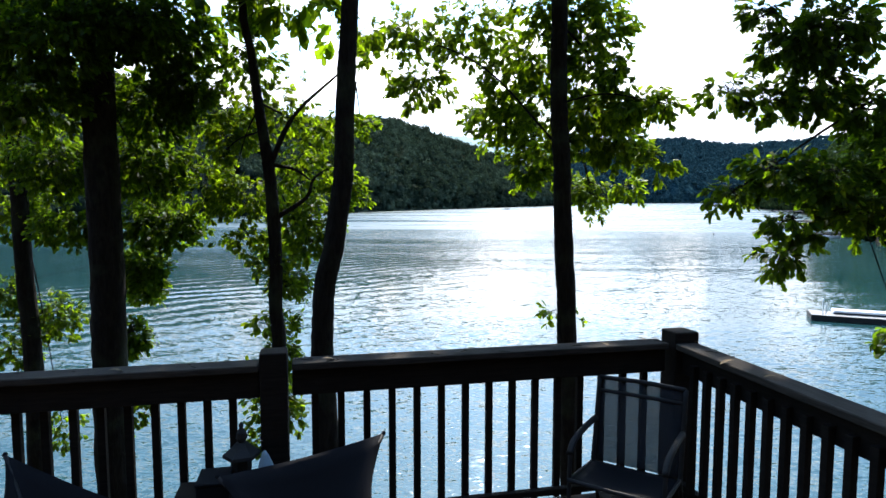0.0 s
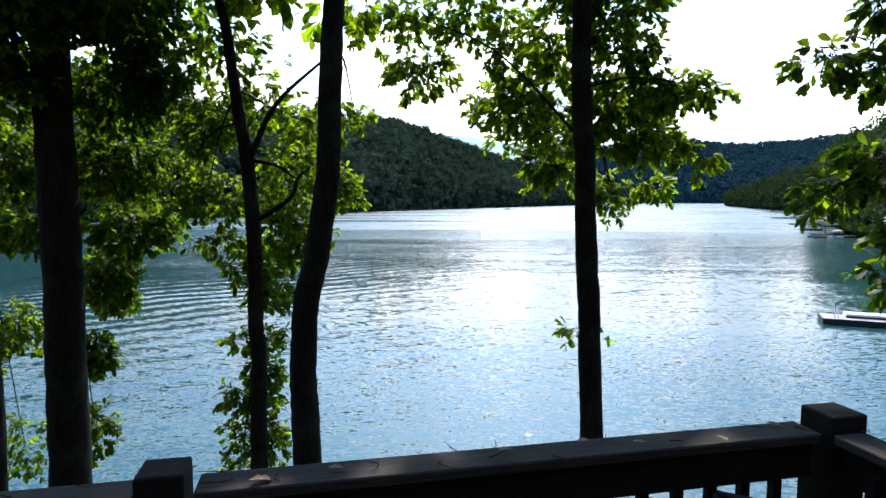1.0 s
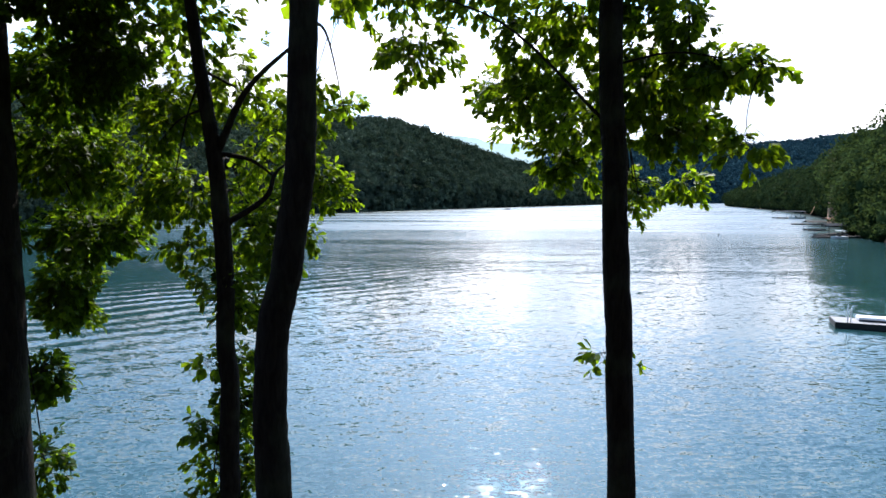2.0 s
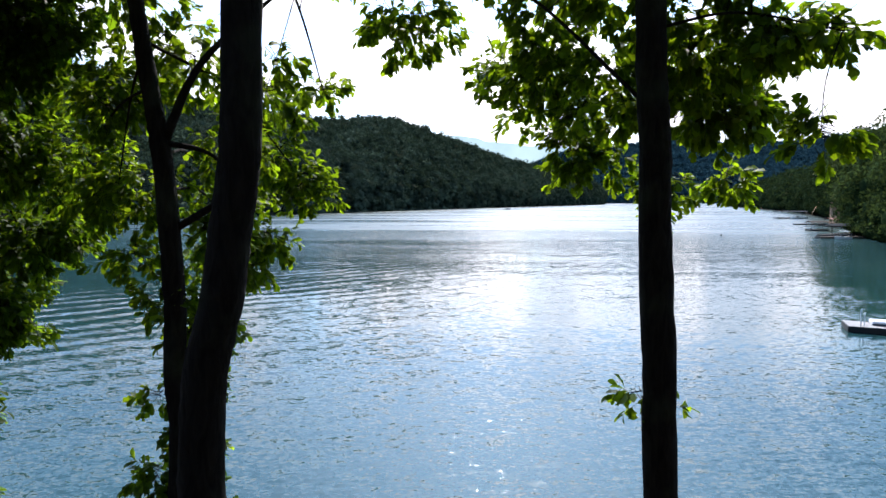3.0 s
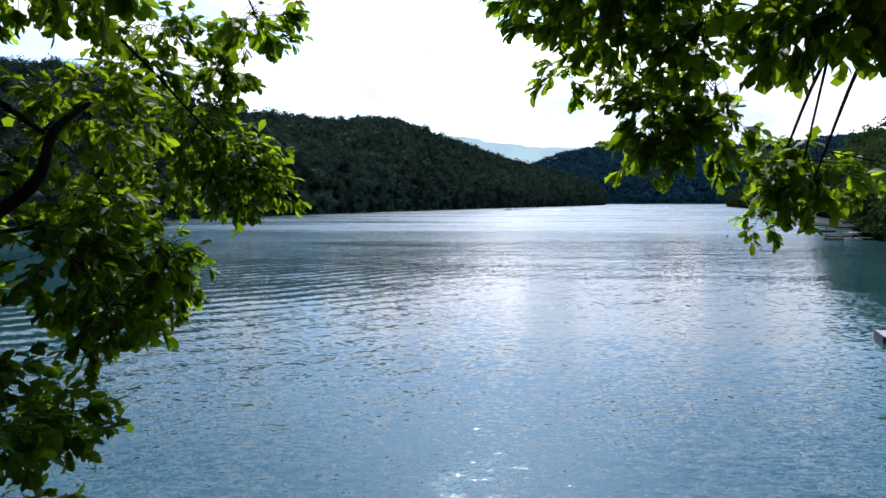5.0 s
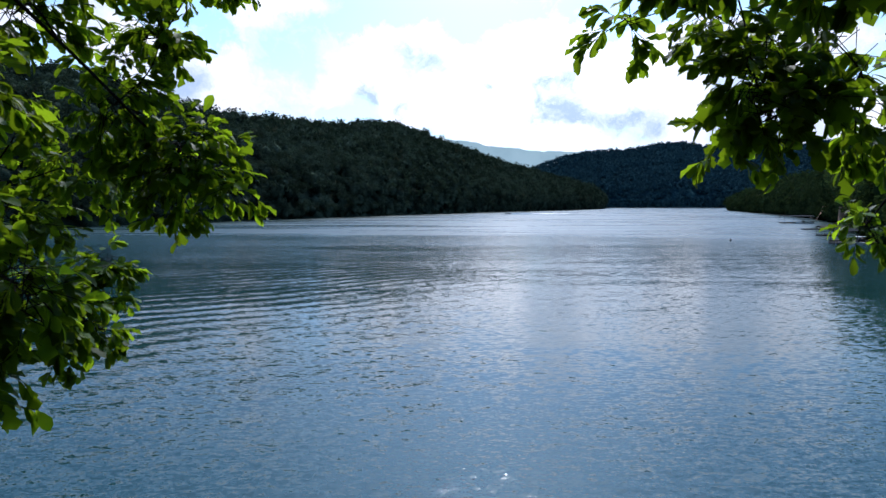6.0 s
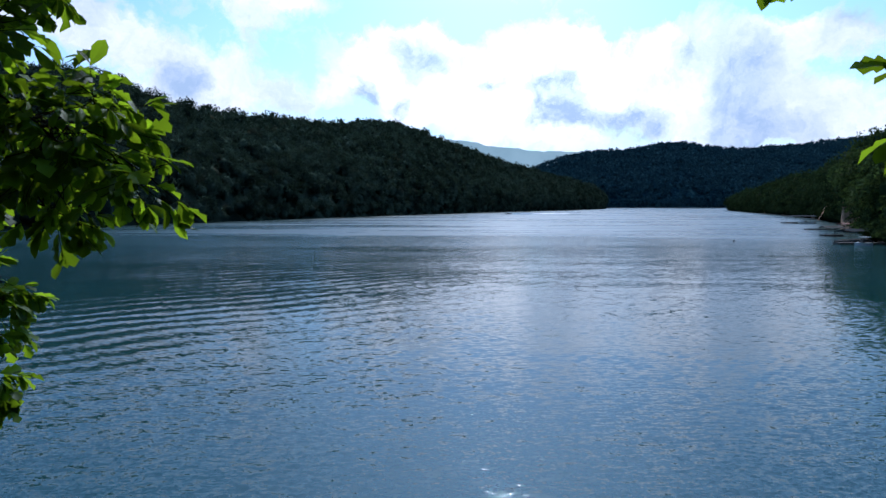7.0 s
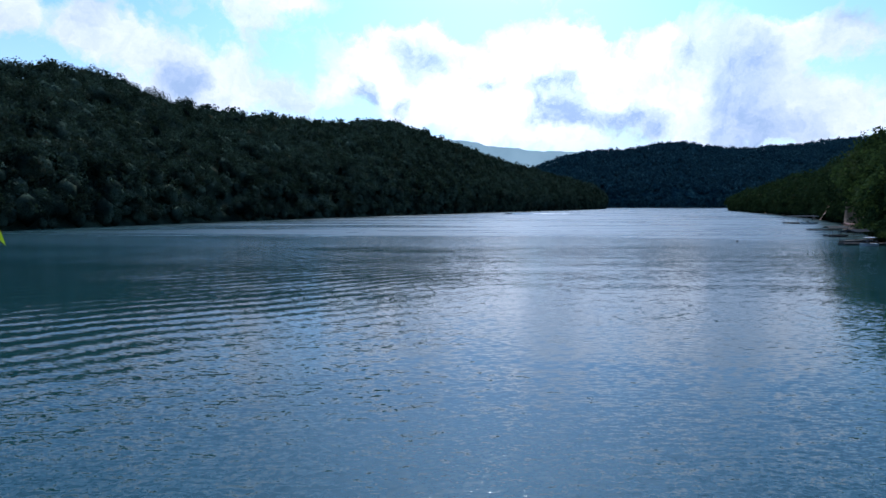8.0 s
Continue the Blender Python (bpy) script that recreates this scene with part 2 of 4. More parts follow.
# ---- mesh helpers ----
def mesh_object(name, verts, faces, mat, parent=None, label="", smooth=False):
    me = bpy.data.meshes.new(name)
    if isinstance(verts, np.ndarray):
        verts = verts.reshape(-1, 3)
        faces = np.asarray(faces, dtype=np.int32)
        k = faces.shape[1]
        me.vertices.add(len(verts))
        me.vertices.foreach_set("co", verts.astype(np.float32).ravel())
        me.loops.add(faces.size)
        me.loops.foreach_set("vertex_index", faces.ravel())
        me.polygons.add(len(faces))
        me.polygons.foreach_set("loop_start", np.arange(0, faces.size, k, dtype=np.int32))
        me.update(calc_edges=True)
    else:
        me.from_pydata(verts, [], faces)
    me.materials.append(mat)
    if smooth:
        me.polygons.foreach_set("use_smooth", np.ones(len(me.polygons), dtype=bool))
    ob = new(name, me)
    if parent is not None:
        ob.parent = parent
    if label:
        ob["label"] = label
    return ob


def part(name, bm, mat, parent=None, label="", smooth=False):
    """Links a bmesh as one mesh object under its thing or part."""
    me = bpy.data.meshes.new(name)
    bm.to_mesh(me)
    bm.free()
    me.materials.append(mat)
    if smooth:
        me.polygons.foreach_set("use_smooth", np.ones(len(me.polygons), dtype=bool))
    ob = new(name, me)
    if parent is not None:
        ob.parent = parent
    if label:
        ob["label"] = label
    return ob


def box(bm, x0, x1, y0, y1, z0, z1, bevel=0.0, m=None):
    r = bmesh.ops.create_cube(bm, size=1.0)
    fit = Matrix.Translation(((x0 + x1) / 2, (y0 + y1) / 2, (z0 + z1) / 2)) @ Matrix.Diagonal((x1 - x0, y1 - y0, z1 - z0, 1))
    bmesh.ops.transform(bm, matrix=(m or Matrix()) @ fit, verts=r["verts"])
    if bevel:
        edges = list({e for v in r["verts"] for e in v.link_edges})
        bmesh.ops.bevel(bm, geom=edges, offset=bevel, segments=1, affect="EDGES")
    return bm


def boxed(*a, **k):
    return box(bmesh.new(), *a, **k)


def tube(points, radii, sides=8, rough=0.0, seed=0):
    """A tapered, slightly uneven tube through points: vertices and quads."""
    rng = np.random.default_rng(seed)
    pts = [Vector(p) for p in points]
    verts, faces = [], []
    for i, p in enumerate(pts):
        d = (pts[min(i + 1, len(pts) - 1)] - pts[max(i - 1, 0)]).normalized()
        u = d.cross(Vector((0.31, 0.95, 0.07))).normalized()
        v = d.cross(u)
        for k in range(sides):
            a = 2 * math.pi * k / sides
            r = radii[i] * (1 + rough * rng.uniform(-1, 1))
            verts.append(tuple(p + (u * math.cos(a) + v * math.sin(a)) * r))
    for i in range(len(pts) - 1):
        for k in range(sides):
            a, b = i * sides + k, i * sides + (k + 1) % sides
            faces.append((a, b, b + sides, a + sides))
    faces.append(tuple(range(sides))[::-1])
    faces.append(tuple(len(verts) - sides + k for k in range(sides)))
    return verts, faces


def smooth_line(points, steps=6):
    """Catmull-Rom line through points."""
    p = [Vector(q) for q in points]
    p = [p[0] * 2 - p[1]] + p + [p[-1] * 2 - p[-2]]
    out = []
    for i in range(1, len(p) - 2):
        for s in range(steps):
            t = s / steps
            out.append(0.5 * (2 * p[i] + (p[i + 1] - p[i - 1]) * t + (2 * p[i - 1] - 5 * p[i] + 4 * p[i + 1] - p[i + 2]) * t * t
                              + (3 * p[i] - 3 * p[i + 1] + p[i + 2] - p[i - 1]) * t ** 3))
    return out + [p[-2]]


# ---- water and ground ----
def sheet(name, x0, x1, y0, y1, nx, ny, height, mat):
    xs, ys = np.linspace(x0, x1, nx), np.linspace(y0, y1, ny)
    verts = np.array([(x, y, height(x, y)) for y in ys for x in xs])
    i = np.arange(nx * ny).reshape(ny, nx)
    faces = np.stack([i[:-1, :-1], i[:-1, 1:], i[1:, 1:], i[1:, :-1]], -1).reshape(-1, 4)
    return mesh_object(name, verts, faces, mat, smooth=True)


water = mesh_object("water", [(-4500, -60, 0), (4500, -60, 0), (4500, 4500, 0), (-4500, 4500, 0)], [(0, 1, 2, 3)], WATER)
tagged(water, "calm blue-green lake water with small ripples", "lake", kind="structure")


def bank(x, y):
    """The wooded slope from the house down to the near shore."""
    shore = 14.2 + 0.55 * max(0.0, abs(x) - 13) + 1.6 * noise.noise((x * 0.13, 3.0, 0)) + 0.5 * noise.noise((x * 0.6, 8.0, 0))
    rise = (shore - y) * 0.62
    top = 6.6 + 0.02 * max(0, -y) + 0.10 * max(0, abs(x) - 12)
    return min(rise, top) - 0.3 + 0.22 * noise.noise((x * 0.35, y * 0.35, 0))


ground = sheet("ground", -120, 120, -60, 82, 241, 180, bank, SOIL)
tagged(ground, "steep wooded bank of bare soil and leaf litter", "ground", kind="structure")


# ---- hills: crowns of far trees over a shaped slope ----
def crown_shapes(count, clumps, fine, seed):
    """Tree crowns about 1 m in radius: a dark inner core and, round it in heaped domes, many small clumps of leaves with gaps between."""
    out = []
    for i in range(count):
        rng = np.random.default_rng(seed * 100 + i)
        bm = bmesh.new()
        bmesh.ops.create_icosphere(bm, subdivisions=1, radius=0.62)
        tall = rng.uniform(0.85, 1.35)
        domes = rng.normal(size=(9, 3))
        domes[:, 2] = np.abs(domes[:, 2]) * 0.9 - 0.25
        domes /= np.linalg.norm(domes, axis=1, keepdims=True)
        verts = [(v.co.x, v.co.y, v.co.z * tall) for v in bm.verts]
        bm.verts.index_update()
        faces = [tuple(v.index for v in f.verts) for f in bm.faces]
        bm.free()
        sizes = rng.uniform(0.30, 0.50, 9)
        for k in range(clumps):
            q = k % 9
            d = rng.normal(size=3)
            d[2] = abs(d[2]) - 0.35 * rng.random()
            d /= np.linalg.norm(d)
            c = (domes[q] * (0.98 - sizes[q] * 0.55) + d * sizes[q] * rng.uniform(0.75, 1.08)) * np.array([1, 1, tall])
            face = d + rng.normal(size=3) * 0.5
            a = np.cross(face, rng.normal(size=3))
            a /= np.linalg.norm(a) + 1e-9
            b = np.cross(face / np.linalg.norm(face), a)
            a, b = a * fine * rng.uniform(0.7, 1.4), b * fine * rng.uniform(0.7, 1.3)
            j = len(verts)
            verts += [tuple(c - a - b * 0.6), tuple(c + b), tuple(c + a - b * 0.5)]
            faces.append((j, j + 1, j + 2))
        out.append((np.array(verts), np.array(faces)))
    return out


NEAR_CROWNS, FAR_CROWNS = crown_shapes(14, 234, 0.085, 1), crown_shapes(9, 81, 0.15, 2)


def woods(name, places, mat, label, near=560.0):
    """One mesh of many crowns; places: rows of x, y, z of the foot, radius."""
    rng = np.random.default_rng(len(places))
    vs, fs, base = [], [], 0
    for x, y, z, r in places:
        shapes = NEAR_CROWNS if math.hypot(x, y) < near else FAR_CROWNS
        v, f = shapes[rng.integers(0, len(shapes))]
        a = rng.uniform(0, 2 * math.pi)
        c, s = math.cos(a), math.sin(a)
        w = v * np.array([r, r, r * rng.uniform(0.85, 1.1)])
        vs.append(np.stack([w[:, 0] * c - w[:, 1] * s + x, w[:, 0] * s + w[:, 1] * c + y, w[:, 2] + z + r * 0.9], 1))
        fs.append(f + base)
        base += len(v)
    ob = mesh_object(name, np.concatenate(vs), np.concatenate(fs), mat)
    return tagged(ob, label, "woods", kind="stuff")


def hillside(name, shore, ridge, soil, crowns, label, spread, size, seed, limit=1e9, back=1.0):
    """A hill between a shore line (x, y) and a ridge line (x, y, z), both of as many points, and the woods on it."""
    rng = np.random.default_rng(seed)
    k, rows = len(shore), 9
    a, b = np.array([(*p, 0.0) for p in shore], float), np.array(ridge, float)

    def at(s, t):
        i = min(int(s), k - 2)
        u = s - i
        p, q = a[i] * (1 - u) + a[i + 1] * u, b[i] * (1 - u) + b[i + 1] * u
        rise = 0.10 * min(1, t * 12) + 0.90 * (t ** 0.85)
        w = p + (q - p) * t
        bumps = noise.noise((w[0] * 0.012, w[1] * 0.012, seed)) * 0.10 * q[2] * t * (1.3 - t)
        return w[0], w[1], q[2] * rise + bumps - 0.6 * (t == 0)

    fine = (k - 1) * 4 + 1
    verts = [at(i / 4, j / rows) for i in range(fine) for j in range(rows + 1)]
    for i in range(fine):
        x, y, z = at(i / 4, 1.0)
        sx, sy, _ = at(i / 4, 0.0)
        verts.append((x + (x - sx) * back, y + (y - sy) * back, -1.0))
    faces = [(i * (rows + 1) + j, (i + 1) * (rows + 1) + j, (i + 1) * (rows + 1) + j + 1, i * (rows + 1) + j + 1)
             for i in range(fine - 1) for j in range(rows)]
    tail = fine * (rows + 1)
    faces += [(i * (rows + 1) + rows, (i + 1) * (rows + 1) + rows, tail + i + 1, tail + i) for i in range(fine - 1)]
    hill = mesh_object(name, verts, faces, soil, smooth=True)
    tagged(hill, "steep hill under woods beside the lake", "hill", kind="structure")
    places = []
    for i in range(k - 1):
        p0, p1, q0, q1 = a[i], a[i + 1], b[i], b[i + 1]
        run = (np.linalg.norm(p1 - p0) + np.linalg.norm(q1 - q0)) / 2
        deep = (np.linalg.norm(q0 - p0) + np.linalg.norm(q1 - p1)) / 2
        for _ in range(int(run * deep / spread)):
            s, t = i + rng.random(), rng.random() ** 0.9
            x, y, z = at(s, t)
            places.append((x, y, z, size * rng.uniform(0.5, 1.35)))
        for _ in range(int(run / size * 1.6)):
            for t in (rng.uniform(0.0, 0.02), rng.uniform(0.97, 1.04)):
                x, y, z = at(i + rng.random(), min(t, 1.0))
                places.append((x, y, z - (size * 0.25 if t < 0.1 else 0), size * rng.uniform(0.5, 1.0)))
    woods(name + "_woods", places, crowns, label)
    return hill


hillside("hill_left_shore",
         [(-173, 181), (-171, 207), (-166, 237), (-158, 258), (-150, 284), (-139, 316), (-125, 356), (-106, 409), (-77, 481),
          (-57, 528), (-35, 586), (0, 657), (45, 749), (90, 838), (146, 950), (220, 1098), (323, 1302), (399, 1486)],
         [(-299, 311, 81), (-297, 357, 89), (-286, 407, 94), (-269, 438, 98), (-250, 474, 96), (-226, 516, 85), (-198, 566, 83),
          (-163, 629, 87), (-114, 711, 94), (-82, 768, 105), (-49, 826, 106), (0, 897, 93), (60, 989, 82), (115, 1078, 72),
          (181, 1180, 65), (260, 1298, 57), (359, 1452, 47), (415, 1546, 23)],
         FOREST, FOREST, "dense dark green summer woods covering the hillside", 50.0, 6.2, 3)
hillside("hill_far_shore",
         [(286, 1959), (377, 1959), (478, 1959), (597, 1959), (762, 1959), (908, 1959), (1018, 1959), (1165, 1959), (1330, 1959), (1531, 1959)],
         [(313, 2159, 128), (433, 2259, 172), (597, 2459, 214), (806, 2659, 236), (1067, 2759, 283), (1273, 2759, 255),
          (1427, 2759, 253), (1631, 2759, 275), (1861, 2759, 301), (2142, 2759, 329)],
         FOREST_FAR, FOREST_FAR, "woods on the far hills, tinted blue-green to stand for haze", 270.0, 10.0, 5)
hillside("hill_right_point",
         [(491, 1044), (444, 909), (366, 700), (303, 528), (231, 368), (182, 277), (143, 211)],
         [(509, 1084, 9), (487, 999, 14), (439, 840, 21), (390, 688, 27), (315, 518, 22), (254, 407, 20), (190, 301, 17)],
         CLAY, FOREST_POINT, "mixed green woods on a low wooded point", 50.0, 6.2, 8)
hillside("hill_right_shore",
         [(120, 181), (112, 164), (106, 150), (99, 134), (90, 113), (78, 88)],
         [(158, 249, 14), (146, 224, 20), (148, 220, 24), (147, 209, 25), (143, 188, 26), (135, 158, 27)],
         CLAY, FOREST_NEAR, "green leafy woods on the bank above the docks", 20.0, 4.8, 9, back=0.08)

# a mountain line far behind everything, its haze painted as a pale blue glow
m, n = material("glowing haze blue")
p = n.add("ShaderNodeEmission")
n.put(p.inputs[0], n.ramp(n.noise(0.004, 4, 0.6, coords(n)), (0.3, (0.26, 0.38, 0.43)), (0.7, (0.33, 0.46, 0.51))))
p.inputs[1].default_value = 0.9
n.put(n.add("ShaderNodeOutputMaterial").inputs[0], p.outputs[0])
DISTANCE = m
verts = []
for i in range(121):
    s = i / 120
    z = 470 - 95 * s + 40 * math.sin(s * 7.4 + 0.6) * (1 - s) + 26 * noise.noise((s * 9, 1, 0)) + 8 * noise.noise((s * 40, 2, 0))
    verts += [(-500 + 2400 * s, 4300 + 200 * s, -2), (-500 + 2400 * s, 4300 + 200 * s, z)]
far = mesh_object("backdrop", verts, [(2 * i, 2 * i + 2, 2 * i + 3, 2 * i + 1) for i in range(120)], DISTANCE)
tagged(far, "far mountain ridge, glowing pale blue to stand for haze", "mountain", kind="structure")


# ---- near trees ----
def leaf_shape(width, fold, curl, outline):
    """A leaf 1 m long along x, folded along its rib and curling down; outline: steps along it and its half width there."""
    verts, faces = [(0, 0, 0)], []
    for t, w in outline:
        drop = -curl * t * t
        verts += [(t + 0.06 * w, w * width, drop + fold * w), (t, 0, drop), (t + 0.06 * w, -w * width, drop + fold * w)]
    tip = len(verts)
    verts.append((1.0, 0, -curl))
    faces = [(0, 2, 1), (0, 3, 2)]
    for i in range(len(outline) - 1):
        a = 1 + 3 * i
        faces += [(a, a + 1, a + 3), (a + 1, a + 4, a + 3), (a + 1, a + 2, a + 4), (a + 2, a + 5, a + 4)]
    faces += [(tip - 3, tip - 2, tip), (tip - 2, tip - 1, tip)]
    return np.array(verts), np.array(faces)


OVAL = ((0.24, 0.55), (0.56, 1.0), (0.82, 0.75))
LOBED = ((0.22, 0.40), (0.42, 0.95), (0.52, 0.58), (0.74, 1.0))
SHAPES = [leaf_shape(0.25, 0.06, 0.18, OVAL), leaf_shape(0.31, 0.08, 0.28, LOBED), leaf_shape(0.27, 0.04, 0.12, LOBED), leaf_shape(0.22, 0.05, 0.34, OVAL)]
LEAF_MESHES = {}


def turns(forward, up):
    """Rotation matrices whose x runs along forward and z near up."""
    x = forward / np.linalg.norm(forward, axis=1, keepdims=True)
    y = np.cross(up, x)
    y /= np.linalg.norm(y, axis=1, keepdims=True) + 1e-9
    return np.stack([x, y, np.cross(x, y)], 2)


def spray_leaves(rng, clumps, size):
    """Leaves in whorls on short twigs through soft clumps (x, y, z, half width, half height, density): places, turns, lengths, twigs."""
    pos, fwd, ups, lens, twigs = [], [], [], [], []
    for x, y, z, rx, rz, dens in clumps:
        c, ry = np.array([x, y, z]), 0.75 * (rx + rz) / 2
        trim = [max(0.55 * r, r - 0.9 * size) for r in (rx, ry, rz)]
        sprays = max(2, int(dens * 4.4 * rx * rz / (size * size) + 1))
        for _ in range(sprays):
            d = rng.normal(size=3)
            d /= np.linalg.norm(d)
            b = c + d * np.array(trim) * rng.random() ** 0.45
            out = d * np.array([1, 1, 0.5]) + np.array([0, 0.15, -0.25]) + rng.normal(size=3) * 0.35
            out /= np.linalg.norm(out)
            length = size * rng.uniform(1.1, 2.0)
            twigs.append((b - out * length * 0.8, b + out * length))
            for k in range(rng.integers(6, 11)):
                s = rng.uniform(0.25, 1.0)
                side = rng.normal(size=3)
                side -= out * side.dot(out)
                side /= np.linalg.norm(side) + 1e-6
                f = out * (0.45 + 0.7 * s) + side * rng.uniform(0.5, 1.1) + np.array([0, 0, -0.45])
                pos.append(b + out * length * s), fwd.append(f)
                ups.append(np.array([0, 0, 1.0]) + rng.normal(size=3) * 0.45)
                lens.append(size * rng.uniform(0.65, 1.2))
    return np.array(pos), turns(np.array(fwd), np.array(ups)), np.array(lens), twigs


def leaf_mesh(name, pos, rot, lens, mat, parent, rng):
    """One crown mesh of many leaves."""
    vs, fs, base = [], [], 0
    kinds = rng.integers(0, len(SHAPES), len(pos))
    for k, (v, f) in enumerate(SHAPES):
        pick = kinds == k
        if not pick.any():
            continue
        w = np.einsum("nij,vj->nvi", rot[pick], v) * lens[pick][:, None, None] + pos[pick][:, None, :]
        cnt = len(w)
        vs.append(w.reshape(-1, 3))
        fs.append((f[None] + (np.arange(cnt) * len(v))[:, None, None]).reshape(-1, 3) + base)
        base += cnt * len(v)
    return mesh_object(name, np.concatenate(vs), np.concatenate(fs), mat, parent)


def single_leaves(pos, rot, lens, mat, parent, rng):
    """The leaves that hang nearest the way out, each an object on a shared mesh."""
    for p, r, s in zip(pos, rot, lens):
        k = int(rng.integers(0, len(SHAPES)))
        if (k, mat.name) not in LEAF_MESHES:
            me = bpy.data.meshes.new("leaf")
            me.from_pydata([tuple(v) for v in SHAPES[k][0]], [], [tuple(int(i) for i in f) for f in SHAPES[k][1]])
            me.materials.append(mat)
            LEAF_MESHES[(k, mat.name)] = me
        ob = new("leaf", LEAF_MESHES[(k, mat.name)])
        ob.parent = parent
        ob.matrix_local = Matrix.Translation([float(v) for v in p]) @ Matrix([[float(v) for v in row] for row in r]).to_4x4() @ Matrix.Scale(float(s), 4)


def tree(name, trunk, radii, boughs, size, mat, label, seed, singles=None, extra_limbs=(), canopy=1.0, lush=1.0):
    """A tree in world places: trunk line, limbs to each bough of clumps, crown. singles: a y beyond which leaves are separate."""
    rng = np.random.default_rng(seed)
    root = tagged(new(name), label, "tree", group="trees on the bank")
    line = smooth_line(trunk, 8)
    rad = np.interp(np.linspace(0, 1, len(line)), np.linspace(0, 1, len(radii)), radii)
    line = [p + Vector((noise.noise((p.z * 0.9, seed, 0)), noise.noise((p.z * 0.9, seed, 9)), 0)) * 0.025 for p in line]
    v, f = tube(line, [r * (1 + 0.05 * noise.noise((i * 0.7, seed, 4))) for i, r in enumerate(rad)], 16, 0.05, seed)
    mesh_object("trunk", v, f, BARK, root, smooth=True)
    for pts, r0, r1 in extra_limbs:
        ln = smooth_line(pts, 6)
        v, f = tube(ln, np.linspace(r0, r1, len(ln)), 8, 0.06, seed)
        mesh_object("limb", v, f, BARK, root, smooth=True)
    tv, tf = [], []
    wood = []

    def twig(pts, r0, r1, sides):
        v, f = tube(pts, np.linspace(r0, r1, len(pts)), sides)
        base = len(tv)
        tv.extend(v), tf.extend(tuple(i + base for i in q) for q in f)

    for b, (start, clumps) in enumerate(boughs):
        s = Vector(min(line, key=lambda p: abs(p.z - start)))
        reach = [Vector(c[:3]) for c in clumps]
        reach.sort(key=lambda c: (c - s).length)
        far_end = reach[-1]
        mid = s.lerp(far_end, 0.45) + Vector((0, 0, 0.18 * (far_end - s).length * 0.5))
        limb = smooth_line([s, mid, far_end], 7)
        thick = min(0.024, 0.008 + 0.005 * (far_end - s).length)
        v, f = tube(limb, np.linspace(thick, 0.008, len(limb)), 7, 0.06, b)
        mesh_object("limb", v, f, BARK, root, smooth=True)
        wood += [p.copy() for p in limb]
        for c in reach[:-1]:
            near = min(wood, key=lambda p: (p - c).length)
            wood.append(c)
            bend = near.lerp(c, 0.5) + Vector(rng.normal(size=3) * 0.08)
            twig(smooth_line([near, bend, c], 4), 0.008, 0.004, 5)
        pos, rot, lens, stems = spray_leaves(rng, [(*c[:5], c[5] * lush) for c in clumps], size)
        for p, q in stems:
            twig([Vector(p), Vector((p + q) / 2 + rng.normal(size=3) * 0.01), Vector(q)], 0.004, 0.002, 3)
        chosen = np.nonzero(pos[:, 1] > singles)[0][:90] if singles is not None else np.array([], int)
        rest = np.ones(len(pos), bool)
        rest[chosen] = False
        crown = leaf_mesh("crown", pos[rest], rot[rest], lens[rest], mat, root, rng) if rest.any() else root
        single_leaves(pos[chosen], rot[chosen], lens[chosen], mat, crown, rng)
    # unseen upper crown, added above the view to block sky and sun
    top = line[-1]
    high = [(top.x + rng.normal() * 1.9, top.y + rng.normal() * 1.9, top.z - 1.2 + rng.normal() * 0.9, 1.1, 0.7, 0.35 * canopy) for _ in range(26)]
    if canopy:
        pos, rot, lens, stems = spray_leaves(rng, high, 0.36)
        leaf_mesh("crown", pos, rot, lens, mat, root, rng)
        for c in high:
            twig(smooth_line([line[-8], line[-4].lerp(Vector(c[:3]), 0.5), Vector(c[:3])], 4), 0.03, 0.008, 5)
    tagged(mesh_object("branchwork", tv, tf, BARK, root), kind="stuff")
    return root



